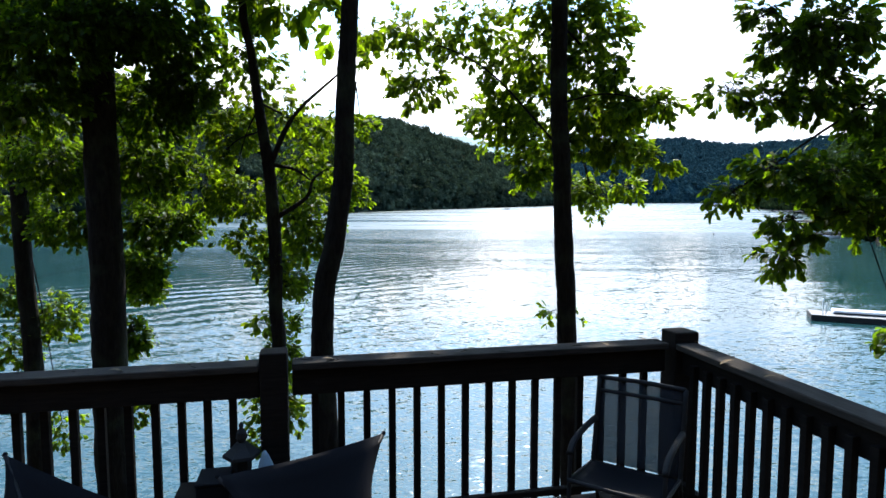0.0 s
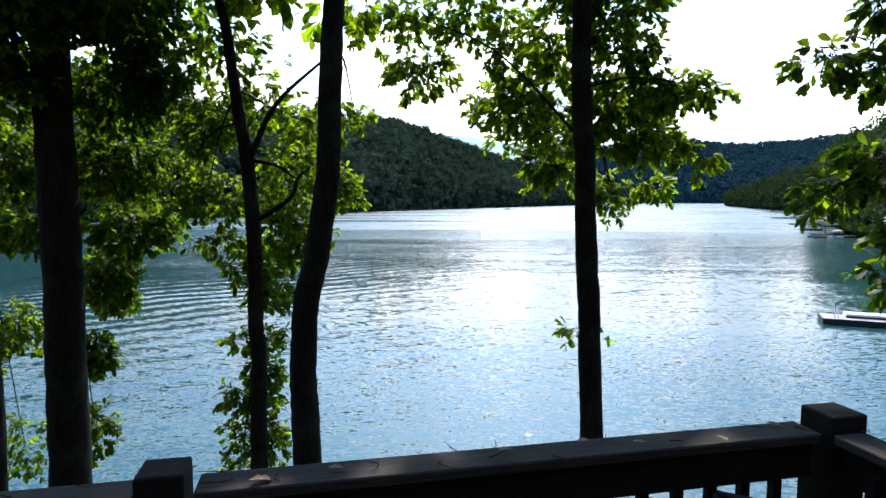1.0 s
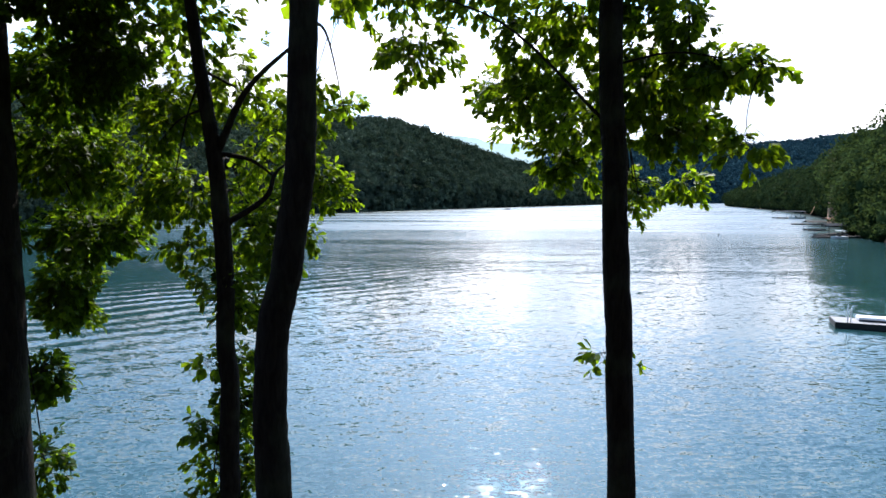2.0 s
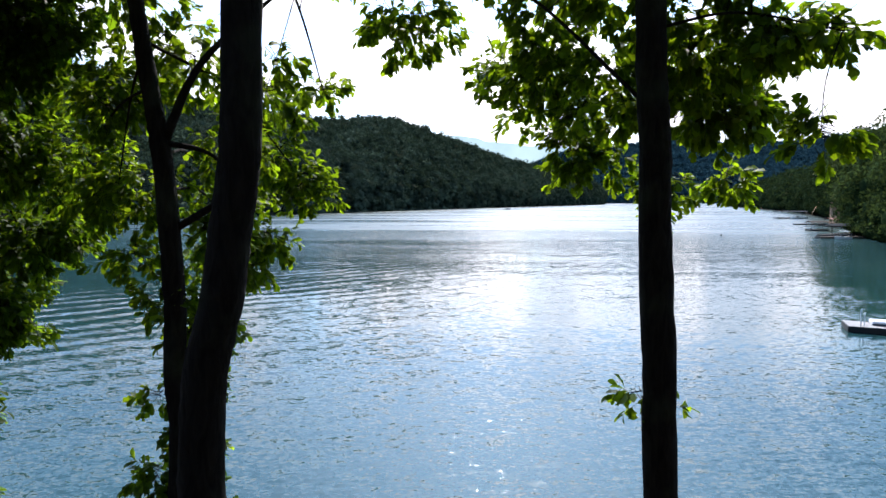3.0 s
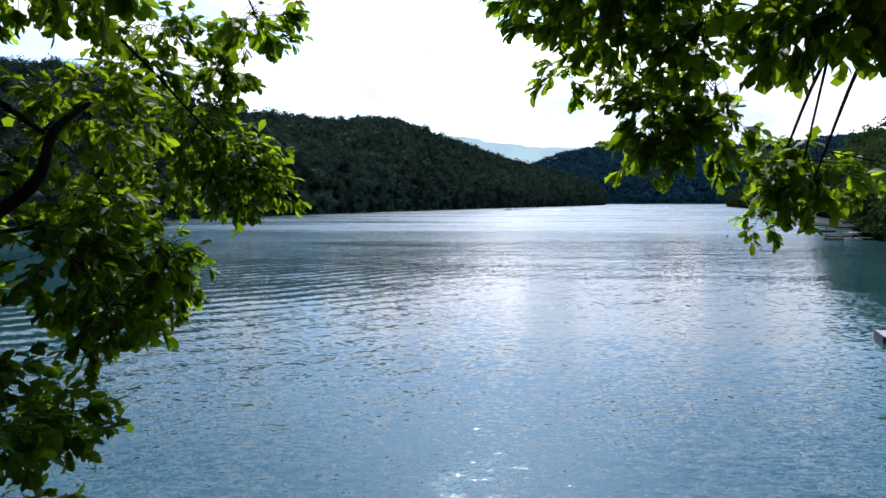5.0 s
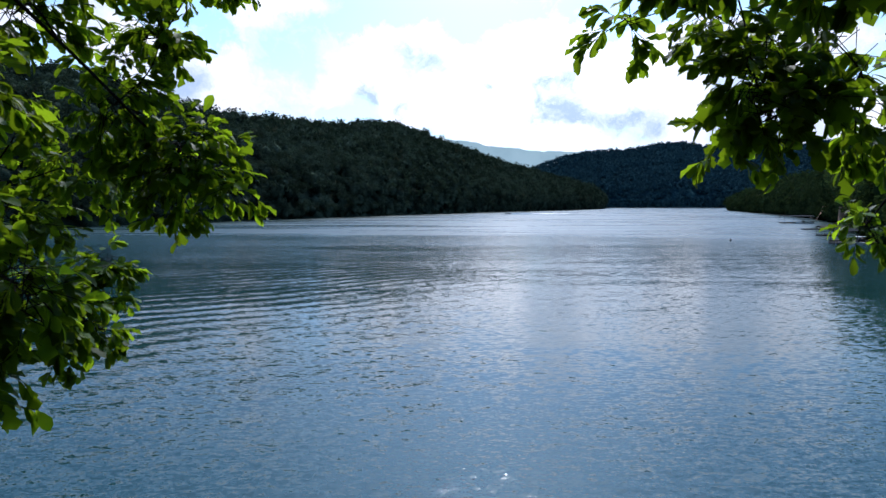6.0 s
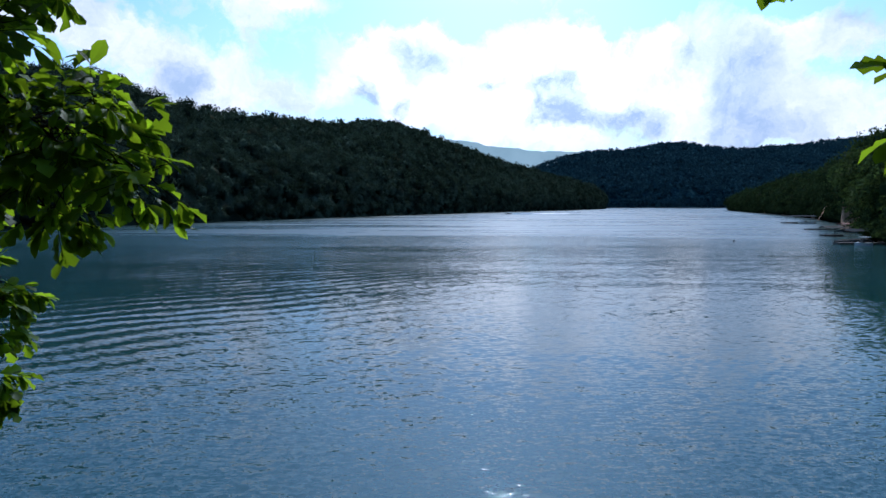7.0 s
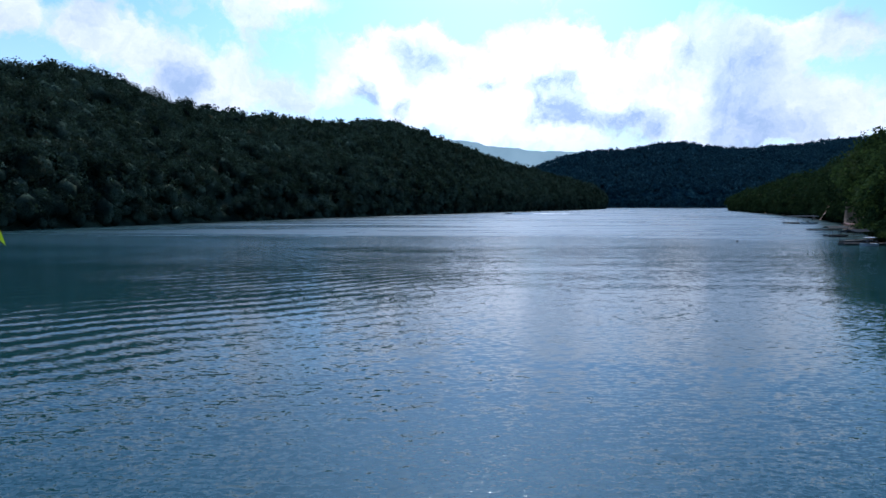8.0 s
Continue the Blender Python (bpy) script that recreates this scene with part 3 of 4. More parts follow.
tree("oak_tree", [(2.48, 10.25, 2.12), (2.26, 10.25, 4.78), (2.16, 10.25, 7.32), (2.08, 10.25, 8.78), (2.02, 10.25, 10.22), (1.96, 10.25, 11.16),
        (1.93, 10.25, 13.00), (1.88, 10.25, 17.07)],
     [0.22, 0.182, 0.168, 0.160, 0.150, 0.145, 0.136, 0.08],
     [(10.6, [(-0.53, 13.0, 12.16, 0.8, 0.61, 1), (-0.78, 13.2, 13.27, 0.62, 0.62, 0.9), (0.54, 12.8, 13.16, 0.97, 0.72, 1),
        (1.32, 12.3, 12.25, 0.7, 0.7, 0.9), (1.3, 13.2, 11.41, 0.87, 0.56, 1.2), (1.93, 13.65, 10.46, 0.45, 0.52, 1.2),
        (0.72, 13.9, 11.76, 0.33, 0.33, 1)]),
      (11.4, [(1.82, 11.2, 12.43, 0.63, 0.85, 1.1), (2.74, 10.8, 12.52, 0.71, 0.71, 1.1), (2.61, 11.0, 11.48, 0.62, 0.73, 1.2),
        (3.24, 10.4, 11.38, 0.54, 0.39, 1.1), (3.75, 10.2, 11.31, 0.29, 0.21, 1.2), (2.94, 10.4, 11.86, 0.39, 0.39, 1)]),
      (10.8, [(3.18, 11.5, 10.72, 0.65, 0.43, 1.2), (3.59, 10.2, 10.37, 0.43, 0.27, 1.1), (3.86, 12.6, 9.99, 0.3, 0.33, 1.2),
        (3.38, 13.5, 9.83, 0.48, 0.38, 1.1), (1.96, 12, 11.42, 0.57, 0.57, 1.1), (2.18, 11, 13.07, 1.35, 0.42, 1)]),
      (10.9, [(1.84, 13.7, 10.15, 0.18, 0.2, 0.8), (2.09, 13.6, 10.27, 0.34, 0.34, 1.01), (2.57, 13.6, 10.38, 0.27, 0.46, 0.86),
        (1.13, 13.9, 10.95, 0.27, 0.18, 0.72), (1.82, 13.8, 10.92, 0.44, 0.2, 0.79), (2.43, 13.7, 10.81, 0.43, 0.31, 0.79),
        (3.87, 15.3, 9.46, 0.3, 0.24, 0.86), (3.42, 14.5, 10.18, 0.23, 0.28, 0.72)]),
      (12.6, [(3.43, 12, 11.29, 0.5, 0.34, 1.2), (3.76, 11.8, 10.77, 0.38, 0.32, 1.2), (3.04, 12.2, 11.45, 0.46, 0.29, 1.0)]),
      (12.2, [(2.1, 11.5, 10.78, 0.43, 0.34, 1.2), (3.18, 11.6, 10.76, 0.31, 0.53, 1.2), (1.84, 12.6, 10.95, 0.43, 0.37, 1.2),
       (2.3, 11.2, 10.86, 0.32, 0.24, 1.2), (3.28, 13.5, 10.01, 0.37, 0.37, 1), (3.49, 10.6, 11.39, 0.53, 0.29, 1.1), (3.06, 11, 11.26, 0.44, 0.37, 1.1), (1.29, 12.5, 11.54, 0.61, 0.54, 1.1)]),
      (7.6, [(1.98, 10.3, 7.74, 0.14, 0.20, 1.3), (2.24, 10.28, 7.66, 0.06, 0.08, 0.5)])],
     0.155, LEAF, "slender dark-barked tree with drooping sunlit green leaves", 11, 13.9, lush=1.2)

tree("leaning_tree", [(-1.645, 8.52, 2.60), (-1.685, 8.52, 5.37), (-1.705, 8.52, 6.39), (-1.755, 8.52, 7.39), (-1.725, 8.52, 8.05), (-1.684, 8.52, 8.54),
        (-1.570, 8.52, 9.00), (-1.485, 8.52, 9.50), (-1.405, 8.52, 10.13), (-1.345, 8.52, 11.53), (-1.285, 8.52, 12.44), (-1.055, 8.52, 17.00)],
     [0.20, 0.185, 0.175, 0.165, 0.155, 0.15, 0.148, 0.145, 0.14, 0.13, 0.12, 0.06],
     [(11.3, [(-1.84, 11.0, 11.26, 0.33, 0.27, 0.7), (-1.89, 10.8, 10.85, 0.29, 0.21, 0.7), (-1.46, 11.0, 12.68, 0.42, 0.36, 0.7),
        (-1.26, 11, 12.28, 0.26, 0.21, 0.6), (-1.81, 13.5, 11.33, 0.38, 0.28, 0.9)])],
     0.15, LEAF, "bent dark tree trunk with few leafy twigs", 12)

tree("forked_tree", [(-3.24, 11.40, 1.49), (-3.22, 11.40, 5.01), (-3.18, 11.40, 7.03), (-3.22, 11.40, 7.58), (-3.20, 11.40, 8.68), (-3.23, 11.40, 9.64),
        (-3.31, 11.40, 10.40), (-3.38, 11.40, 10.92), (-3.49, 11.40, 11.76), (-3.57, 11.40, 12.47), (-3.71, 11.40, 13.39), (-3.73, 11.40, 16.27)],
     [0.17, 0.15, 0.135, 0.13, 0.125, 0.12, 0.11, 0.10, 0.09, 0.08, 0.07, 0.04],
     [(11.5, [(-2.37, 14.7, 10.0, 0.55, 0.51, 1.2), (-2.84, 14.5, 10.48, 0.43, 0.43, 1), (-2.57, 14.8, 11.09, 0.33, 0.3, 1),
        (-3.1, 14.2, 11.44, 0.65, 0.34, 0.8), (-2.29, 14.9, 11.57, 0.56, 0.24, 1.1), (-3.14, 13.8, 10.97, 0.46, 0.30, 0.7)]),
      (9.8, [(-3.95, 15.8, 8.8, 0.46, 0.56, 0.7), (-3.92, 14.6, 9.49, 0.58, 0.43, 0.86), (-4.19, 14.5, 8.64, 0.43, 0.39, 0.72)]),
      (10.2, [(-3.6, 15.2, 9.99, 0.69, 0.53, 0.79), (-2.48, 14.8, 10.12, 0.44, 0.35, 0.79), (-1.96, 14.7, 9.82, 0.17, 0.19, 0.79),
        (-2.54, 14.8, 9.63, 0.17, 0.2, 0.72), (-3.04, 15, 10.98, 0.46, 0.21, 0.65), (-2.73, 14.9, 11.15, 0.2, 0.25, 0.72),
        (-3.91, 15, 10.53, 0.36, 0.31, 0.72), (-4.23, 15.4, 9.73, 0.5, 0.33, 0.72)]),
      (9.4, [(-3.8, 16, 9.07, 0.3, 0.24, 1.2), (-4.36, 15.8, 8.61, 0.53, 0.41, 1.2), (-3.89, 16, 8.33, 0.3, 0.3, 1.1),
        (-4.14, 15.6, 8.06, 0.23, 0.23, 1)]),
      (11.0, [(-4.1, 12.2, 12.45, 0.92, 0.81, 0.7), (-4.51, 12.6, 11.28, 0.95, 0.71, 0.8), (-3.27, 12.4, 11.59, 0.7, 0.7, 0.7),
        (-5.17, 13, 10.13, 0.74, 0.86, 1), (-4.01, 12.4, 9.76, 0.7, 0.59, 0.8), (-2.88, 12.6, 10.35, 0.54, 0.48, 0.9),
        (-2.95, 12.3, 9.3, 0.46, 0.46, 0.8), (-4.12, 12.3, 8.95, 0.58, 0.35, 0.8), (-3.46, 12, 13.38, 0.91, 0.45, 0.8),
        (-2.5, 12, 11.09, 0.34, 0.34, 0.7)]),
      (8.6, [(-2.80, 12.6, 8.80, 0.42, 0.45, 1.3), (-3.15, 12.5, 7.95, 0.40, 0.40, 1.3), (-3.35, 12.3, 7.15, 0.35, 0.40, 1.3),
        (-2.45, 12.8, 9.15, 0.35, 0.35, 1.2), (-3.30, 12.2, 6.30, 0.30, 0.50, 1.2), (-2.95, 12.7, 9.60, 0.45, 0.35, 1.2)]),
      (11.4, [(-4.35, 12.2, 11.01, 0.4, 0.63, 1.1), (-4.46, 12.6, 9.84, 0.43, 0.49, 1.0), (-4.06, 13, 11.56, 0.39, 0.39, 0.8)]),
      (7.0, [(-3.39, 11.7, 8.49, 0.5, 0.41, 1.1), (-3.09, 11.6, 8.14, 0.4, 0.4, 1), (-3.61, 11.7, 7.28, 0.25, 0.23, 0.9),
        (-3.16, 11.7, 6.63, 0.32, 0.45, 1.4), (-3.68, 11.7, 6.25, 0.32, 0.36, 1.3), (-3.47, 11.7, 5.58, 0.5, 0.45, 1.3),
        (-3.03, 11.8, 5.54, 0.23, 0.64, 1.2), (-3.68, 11.7, 4.9, 0.41, 0.36, 1.2)])],
     0.14, LEAF, "slim forked tree hung with green leaves and creeper", 13, 14.6, lush=1.05,
     extra_limbs=[([(-3.25, 11.40, 10.40), (-2.81, 11.45, 11.29), (-2.01, 11.59, 12.07)], 0.06, 0.02),
                  ([(-3.15, 11.40, 9.38), (-2.62, 11.50, 9.75), (-2.49, 11.54, 10.09), (-2.28, 11.59, 10.28)], 0.05, 0.015),
                  ([(-3.29, 11.40, 10.38), (-2.83, 11.45, 10.29), (-2.52, 11.50, 10.08)], 0.04, 0.015)])

tree("thick_tree", [(-6.42, 11.3, 1.0), (-6.41, 11.3, 3.91), (-6.40, 11.3, 6.61), (-6.38, 11.3, 8.15), (-6.39, 11.3, 10.8), (-6.41, 11.3, 13.36),
        (-6.45, 11.3, 17.0)],
     [0.36, 0.33, 0.31, 0.30, 0.29, 0.27, 0.18],
     [(11.8, [(-6.77, 10.6, 12.57, 1.4, 0.8, 1.0), (-7.39, 11.0, 11.58, 1.25, 0.73, 0.9), (-5.38, 11.6, 12.84, 0.99, 0.77, 0.9),
        (-5.82, 12.2, 11.68, 0.92, 0.81, 0.9), (-8.32, 13, 10.49, 1.23, 0.74, 0.8), (-6.3, 12.6, 10.46, 0.95, 0.71, 0.9),
        (-5.05, 12.0, 11.97, 0.68, 0.68, 0.8), (-6.16, 13.2, 9.14, 1.0, 0.56, 1.0)]),
      (10.4, [(-8.03, 13, 9.15, 0.98, 0.49, 0.8), (-6.6, 13, 7.91, 0.43, 0.43, 0.9), (-6.57, 12.5, 6.9, 0.29, 0.47, 0.8),
        (-5.79, 10.8, 12.91, 1.22, 0.61, 0.9), (-6.41, 12.8, 8.24, 0.45, 0.5, 0.9), (-6.54, 12.4, 6.81, 0.29, 0.48, 0.7),
        (-6.55, 12.3, 5.42, 0.34, 0.58, 0.6)])],
     0.15, LEAF_SHADED, "thick straight dark tree with dense leaves coloured as in shade", 14, lush=2.5)

tree("shore_tree", [(-9.8, 14, 0.3), (-9.8, 14, 2.52), (-9.75, 14, 5.88), (-9.84, 14, 7.78), (-9.89, 14, 10.42), (-10.0, 14, 12.98), (-10.0, 14, 16)],
     [0.24, 0.22, 0.20, 0.19, 0.17, 0.14, 0.08],
     [(9.5, [(-10.17, 14.5, 9.36, 0.96, 0.82, 1), (-9.95, 14.5, 10.85, 1.09, 1.09, 0.9), (-9.68, 14.6, 6.85, 0.83, 0.69, 1),
        (-10.55, 14.5, 7.43, 0.55, 0.68, 0.9), (-10.35, 14.3, 6.07, 0.47, 0.67, 0.8), (-7.33, 15, 11.72, 0.8, 1.1, 0.9),
        (-7.35, 15.2, 10.27, 0.92, 0.82, 1), (-7.13, 15.4, 9.25, 0.93, 0.62, 1), (-7.92, 15.4, 8.2, 0.62, 0.62, 1),
        (-7.81, 15.4, 7.24, 0.57, 0.26, 0.9), (-9.54, 14.6, 4.12, 0.55, 0.83, 0.5)])],
     0.15, LEAF, "dark tree at the water's edge with low green boughs", 15, lush=1.4)

tree("overhanging_tree", [(5.9, 6.2, 4.2), (5.8, 6.2, 8.0), (5.7, 6.1, 12.0), (5.7, 6.1, 15.0)],
     [0.22, 0.19, 0.16, 0.10],
     [(11.2, [(2.81, 6.0, 10.78, 0.25, 0.16, 1), (3.21, 6.0, 10.67, 0.28, 0.2, 1), (3.35, 5.9, 11.19, 0.39, 0.31, 1),
        (3.78, 5.9, 11.3, 0.5, 0.39, 1.1), (3.7, 6.0, 10.78, 0.4, 0.34, 1.1), (4.16, 6.0, 10.56, 0.28, 0.34, 1.1),
        (3.29, 5.9, 10.0, 0.39, 0.25, 1.1), (2.81, 5.9, 9.76, 0.22, 0.16, 1)]),
      (10.4, [(3.73, 5.8, 9.89, 0.44, 0.33, 1.1), (3.37, 5.8, 9.51, 0.25, 0.16, 1), (4.02, 5.8, 9.62, 0.33, 0.27, 1),
        (3.28, 5.8, 9.15, 0.19, 0.19, 1), (3.54, 5.8, 9.4, 0.22, 0.14, 0.8), (3.06, 5.9, 11.48, 0.19, 0.22, 0.8), (4.4, 5.9, 10.0, 0.33, 0.67, 1),
        (4.62, 5.9, 8.32, 0.22, 0.28, 0.8)])],
     0.11, LEAF_SHADED, "tree beside the deck with overhanging leafy boughs", 16, lush=1.6)
# ---- the deck: a railing of square posts, deep boards and slim balusters ----
DECK = pose(1.485, 3.73, 7.82, 0, 0, 12)


def on_deck(x, y, z=0.0, rz=0.0):
    return DECK @ pose(x, y, z, 0, 0, rz)



def railing(name, posts, bays, m):
    """A run of deck railing along its own -x: posts (place, half width), and bays (from, to, first baluster, pitch, count)."""
    root = tagged(new(name), "weathered wooden deck railing with square balusters, darkened for shade", "railing", group="deck railings")
    root.matrix_world = m
    for x, h in posts:
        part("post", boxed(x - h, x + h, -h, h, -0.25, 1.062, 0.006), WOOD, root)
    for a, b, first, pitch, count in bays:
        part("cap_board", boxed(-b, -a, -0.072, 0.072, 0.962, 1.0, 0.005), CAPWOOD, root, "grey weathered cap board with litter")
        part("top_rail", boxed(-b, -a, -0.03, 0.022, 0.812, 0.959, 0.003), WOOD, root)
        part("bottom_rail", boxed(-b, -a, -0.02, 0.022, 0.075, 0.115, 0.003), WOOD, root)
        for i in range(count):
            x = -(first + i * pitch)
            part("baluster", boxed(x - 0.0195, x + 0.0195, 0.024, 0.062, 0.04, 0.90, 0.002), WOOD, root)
    return root


railing("front_railing", ((0.015, 0.081), (-2.465, 0.072), (-4.88, 0.07), (-7.32, 0.07)),
        ((0.104, 2.368, 0.205, 0.146, 15), (2.542, 4.808, 2.69, 0.132, 16), (4.952, 7.248, 5.09, 0.136, 16), (7.392, 9.0, 7.5, 0.136, 11)), on_deck(0, 0))
side = railing("side_railing", ((-2.44, 0.07), (-4.88, 0.07)),
               ((0.09, 2.368, 0.242, 0.119, 17), (2.512, 4.808, 2.65, 0.124, 17), (4.952, 6.2, 5.08, 0.124, 9)), on_deck(0, 0, 0, 90))

deck = tagged(new("deck"), "raised wooden deck floor of weathered boards", "deck", kind="structure")
deck.matrix_world = on_deck(0, 0)
for i in range(42):
    y = 0.10 - i * 0.146
    part("board", boxed(-9.0, 0.14, y - 0.140, y, -0.038, 0.0, 0.003), WOOD, deck)
for i in range(5):
    part("joist", boxed(-9.0 + i * 2.2, -8.95 + i * 2.2, -6.0, 0.08, -0.26, -0.042), WOOD, deck)
for x in (-8.0, -4.9, -2.44, -0.02):
    part("pier", boxed(x - 0.08, x + 0.08, -0.3, -0.14, -4.5, -0.27), WOOD, deck)

# unseen house assumed from the deck, added to block light from behind
m, n = material("house siding")
streak = n.noise(3.0, 5, 0.6, coords(n, (0.4, 1, 6)))
finish(n, n.mix(streak, (0.09, 0.07, 0.05), (0.16, 0.13, 0.10)), 0.8, n.bump(streak, 0.3, 0.01))
SIDING = m
house = tagged(new("wall_unseen_house"), "unseen brown house wall added behind the deck to block light", "wall", kind="structure")
house.matrix_world = on_deck(0, 0)
part("siding", boxed(-14, 4, -6.6, -6.3, -3.0, 3.2), SIDING, house)
part("roof", boxed(-14.5, 4.5, -9.0, -5.2, 3.22, 3.4), SIDING, house)
# unseen wooded slope behind the house, added to block sky light
hillside("hill_behind_house", [(-150, 60), (-90, 10), (-50, -18), (0, -26), (50, -18), (90, 10), (130, 70)],
         [(-190, 10, 55), (-130, -60, 60), (-60, -90, 62), (0, -100, 62), (60, -90, 62), (130, -60, 60), (190, 20, 55)],
         SOIL, FOREST, "unseen woods added behind the house to block the sky", 110.0, 8.0, 21)



def shrub(x, y, wide, tall, seed):
    """A low leafy bush on the bank: bent stems and a ragged crown."""
    rng = np.random.default_rng(seed)
    z = bank(x, y)
    root = tagged(new("shrub"), "low green leafy bush on the wooded bank", "bush", group="bushes on the bank")
    root.location = (x, y, z)
    tips = []
    for k in range(5):
        a = 2 * math.pi * (k + rng.random() * 0.6) / 5
        tip = (wide * 0.6 * math.cos(a), wide * 0.6 * math.sin(a), tall * rng.uniform(0.6, 1.0))
        ln = smooth_line([(0, 0, -0.1), (tip[0] * 0.4, tip[1] * 0.4, tall * 0.4), tip], 4)
        v, f = tube(ln, np.linspace(0.02, 0.006, len(ln)), 5)
        mesh_object("stem", v, f, BARK, root)
        tips.append((*tip, wide * 0.45, tall * 0.35, 0.8))
    pos, rot, lens, _ = spray_leaves(rng, tips, 0.14)
    leaf_mesh("crown", pos, rot, lens, LEAF, root, rng)
    return root


for i, (x, y, wide, tall) in enumerate(((-7.6, 10.6, 0.9, 1.3), (-5.3, 10.4, 0.8, 1.1), (-4.3, 12.6, 0.9, 1.4), (-2.6, 12.4, 0.8, 1.3), (-2.5, 9.3, 0.7, 1.0),
                                        (-9.0, 12.8, 1.0, 1.4), (-11.5, 12.0, 1.0, 1.2), (0.4, 12.9, 0.8, 0.9), (3.4, 11.6, 0.8, 1.0), (6.2, 11.4, 0.9, 1.2), (8.4, 12.6, 1.0, 1.3))):
    shrub(x, y, wide, tall, 300 + i)

# ---- furniture on the deck ----
# chair metal and fabric are kept near black, deck shade put into them
m, n = material("black metal tube")
w = n.noise(30.0, 4, 0.6, coords(n))
finish(n, n.mix(w, (0.008, 0.008, 0.009), (0.022, 0.021, 0.020)), n.math("MULTIPLY_ADD", w, 0.3, 0.5), n.bump(w, 0.1, 0.001), 0.0, 0.2)
TUBE = m
m, n = material("black sling fabric")
weave = n.noise(220.0, 2, 0.5, coords(n, (1, 1, 1)))
finish(n, n.mix(weave, (0.004, 0.004, 0.005), (0.010, 0.010, 0.012)), 0.9, n.bump(weave, 0.4, 0.002), spec=0.1)
FABRIC = m
m, n = material("open mesh fabric")
p = n.add("ShaderNodeBsdfPrincipled")
p.inputs["Base Color"].default_value, p.inputs["Roughness"].default_value = (0.014, 0.016, 0.019, 1), 0.95
clear = n.add("ShaderNodeBsdfTransparent")
mx = n.add("ShaderNodeMixShader")
n.put(mx.inputs[0], n.ramp(n.noise(260.0, 2, 0.5, coords(n)), (0.3, 0.62), (0.7, 0.84)))
n.put(mx.inputs[1], clear.outputs[0]), n.put(mx.inputs[2], p.outputs[0])
n.put(n.add("ShaderNodeOutputMaterial").inputs[0], mx.outputs[0])
MESH = m
m, n = material("pale blue towelling")
nap = n.noise(60.0, 4, 0.6, coords(n))
finish(n, n.mix(nap, (0.22, 0.32, 0.38), (0.36, 0.46, 0.52)), 0.95, n.bump(nap, 0.5, 0.004), spec=0.1)
TOWEL = m


def rod(name, points, r, parent, mat=TUBE, label="", steps=5):
    ln = smooth_line(points, steps)
    v, f = tube(ln, [r] * len(ln), 8)
    return mesh_object(name, v, f, mat, parent, label, smooth=True)


def panel(name, corners, mat, parent, sag=0.0, nu=10, nv=10, thick=0.006, label=""):
    """A cloth panel between four corners that sags in its middle, with a real thickness."""
    a, b, c, d = (Vector(p) for p in corners)
    top, out = [], []
    for j in range(nv + 1):
        for i in range(nu + 1):
            u, v = i / nu, j / nv
            p = (a * (1 - u) + b * u) * (1 - v) + (d * (1 - u) + c * u) * v
            top.append(p + Vector((0, 0, -sag * 16 * u * (1 - u) * v * (1 - v))))
    nrm = (b - a).cross(d - a).normalized() * thick
    verts = [tuple(p) for p in top] + [tuple(p - nrm) for p in top]
    k, w = len(top), nu + 1
    faces = []
    for j in range(nv):
        for i in range(nu):
            q = (j * w + i, j * w + i + 1, (j + 1) * w + i + 1, (j + 1) * w + i)
            faces += [q, tuple(x + k for x in q[::-1])]
    rim = [i for i in range(w)] + [j * w + nu for j in range(1, nv + 1)] + [nv * w + i for i in range(nu - 1, -1, -1)] + [j * w for j in range(nv - 1, 0, -1)]
    faces += [(p, p + k, q + k, q) for p, q in zip(rim, rim[1:] + rim[:1])]
    return mesh_object(name, verts, faces, mat, parent, label, smooth=True)


def sling_chair(m):
    """A metal patio chair with a see-through mesh sling; its front is -y."""
    root = tagged(new("sling_chair"), "dark metal patio chair with a grey mesh back", "chair", group="deck chairs")
    root.matrix_world = m
    for s in (-1, 1):
        x = 0.27 * s
        rod("back_stile", [(x, -0.02, 0.30), (x, 0.03, 0.52), (x, 0.10, 0.83)], 0.015, root)
        rod("front_leg", [(x, -0.47, 0.012), (x, -0.46, 0.30), (x, -0.44, 0.54), (x, -0.38, 0.575)], 0.013, root)
        rod("back_leg", [(x, 0.14, 0.012), (x, 0.04, 0.24), (x, -0.02, 0.36)], 0.013, root)
        rod("armrest", [(x, 0.03, 0.60), (x, -0.18, 0.605), (x, -0.38, 0.59), (x, -0.46, 0.54)], 0.019, root, TUBE, "worn dark armrest")
        rod("seat_rail", [(x, -0.47, 0.40), (x, -0.2, 0.37), (x, 0.0, 0.35)], 0.012, root)
    rod("top_bar", [(-0.27, 0.10, 0.83), (0, 0.105, 0.835), (0.27, 0.10, 0.83)], 0.014, root)
    rod("back_bar", [(-0.27, 0.085, 0.755), (0, 0.09, 0.755), (0.27, 0.085, 0.755)], 0.012, root)
    rod("front_bar", [(-0.27, -0.47, 0.40), (0, -0.47, 0.395), (0.27, -0.47, 0.40)], 0.012, root)
    panel("back_sling", [(-0.26, 0.0, 0.36), (0.26, 0.0, 0.36), (0.26, 0.10, 0.825), (-0.26, 0.10, 0.825)], MESH, root, 0.0, label="see-through grey mesh")
    panel("seat_sling", [(-0.26, -0.46, 0.40), (0.26, -0.46, 0.40), (0.26, -0.01, 0.355), (-0.26, -0.01, 0.355)], FABRIC, root, 0.03)
    return root


sling_chair(on_deck(-0.47, -0.34, 0, -44) @ Matrix.Diagonal((0.9, 0.9, 1.0, 1.0)))


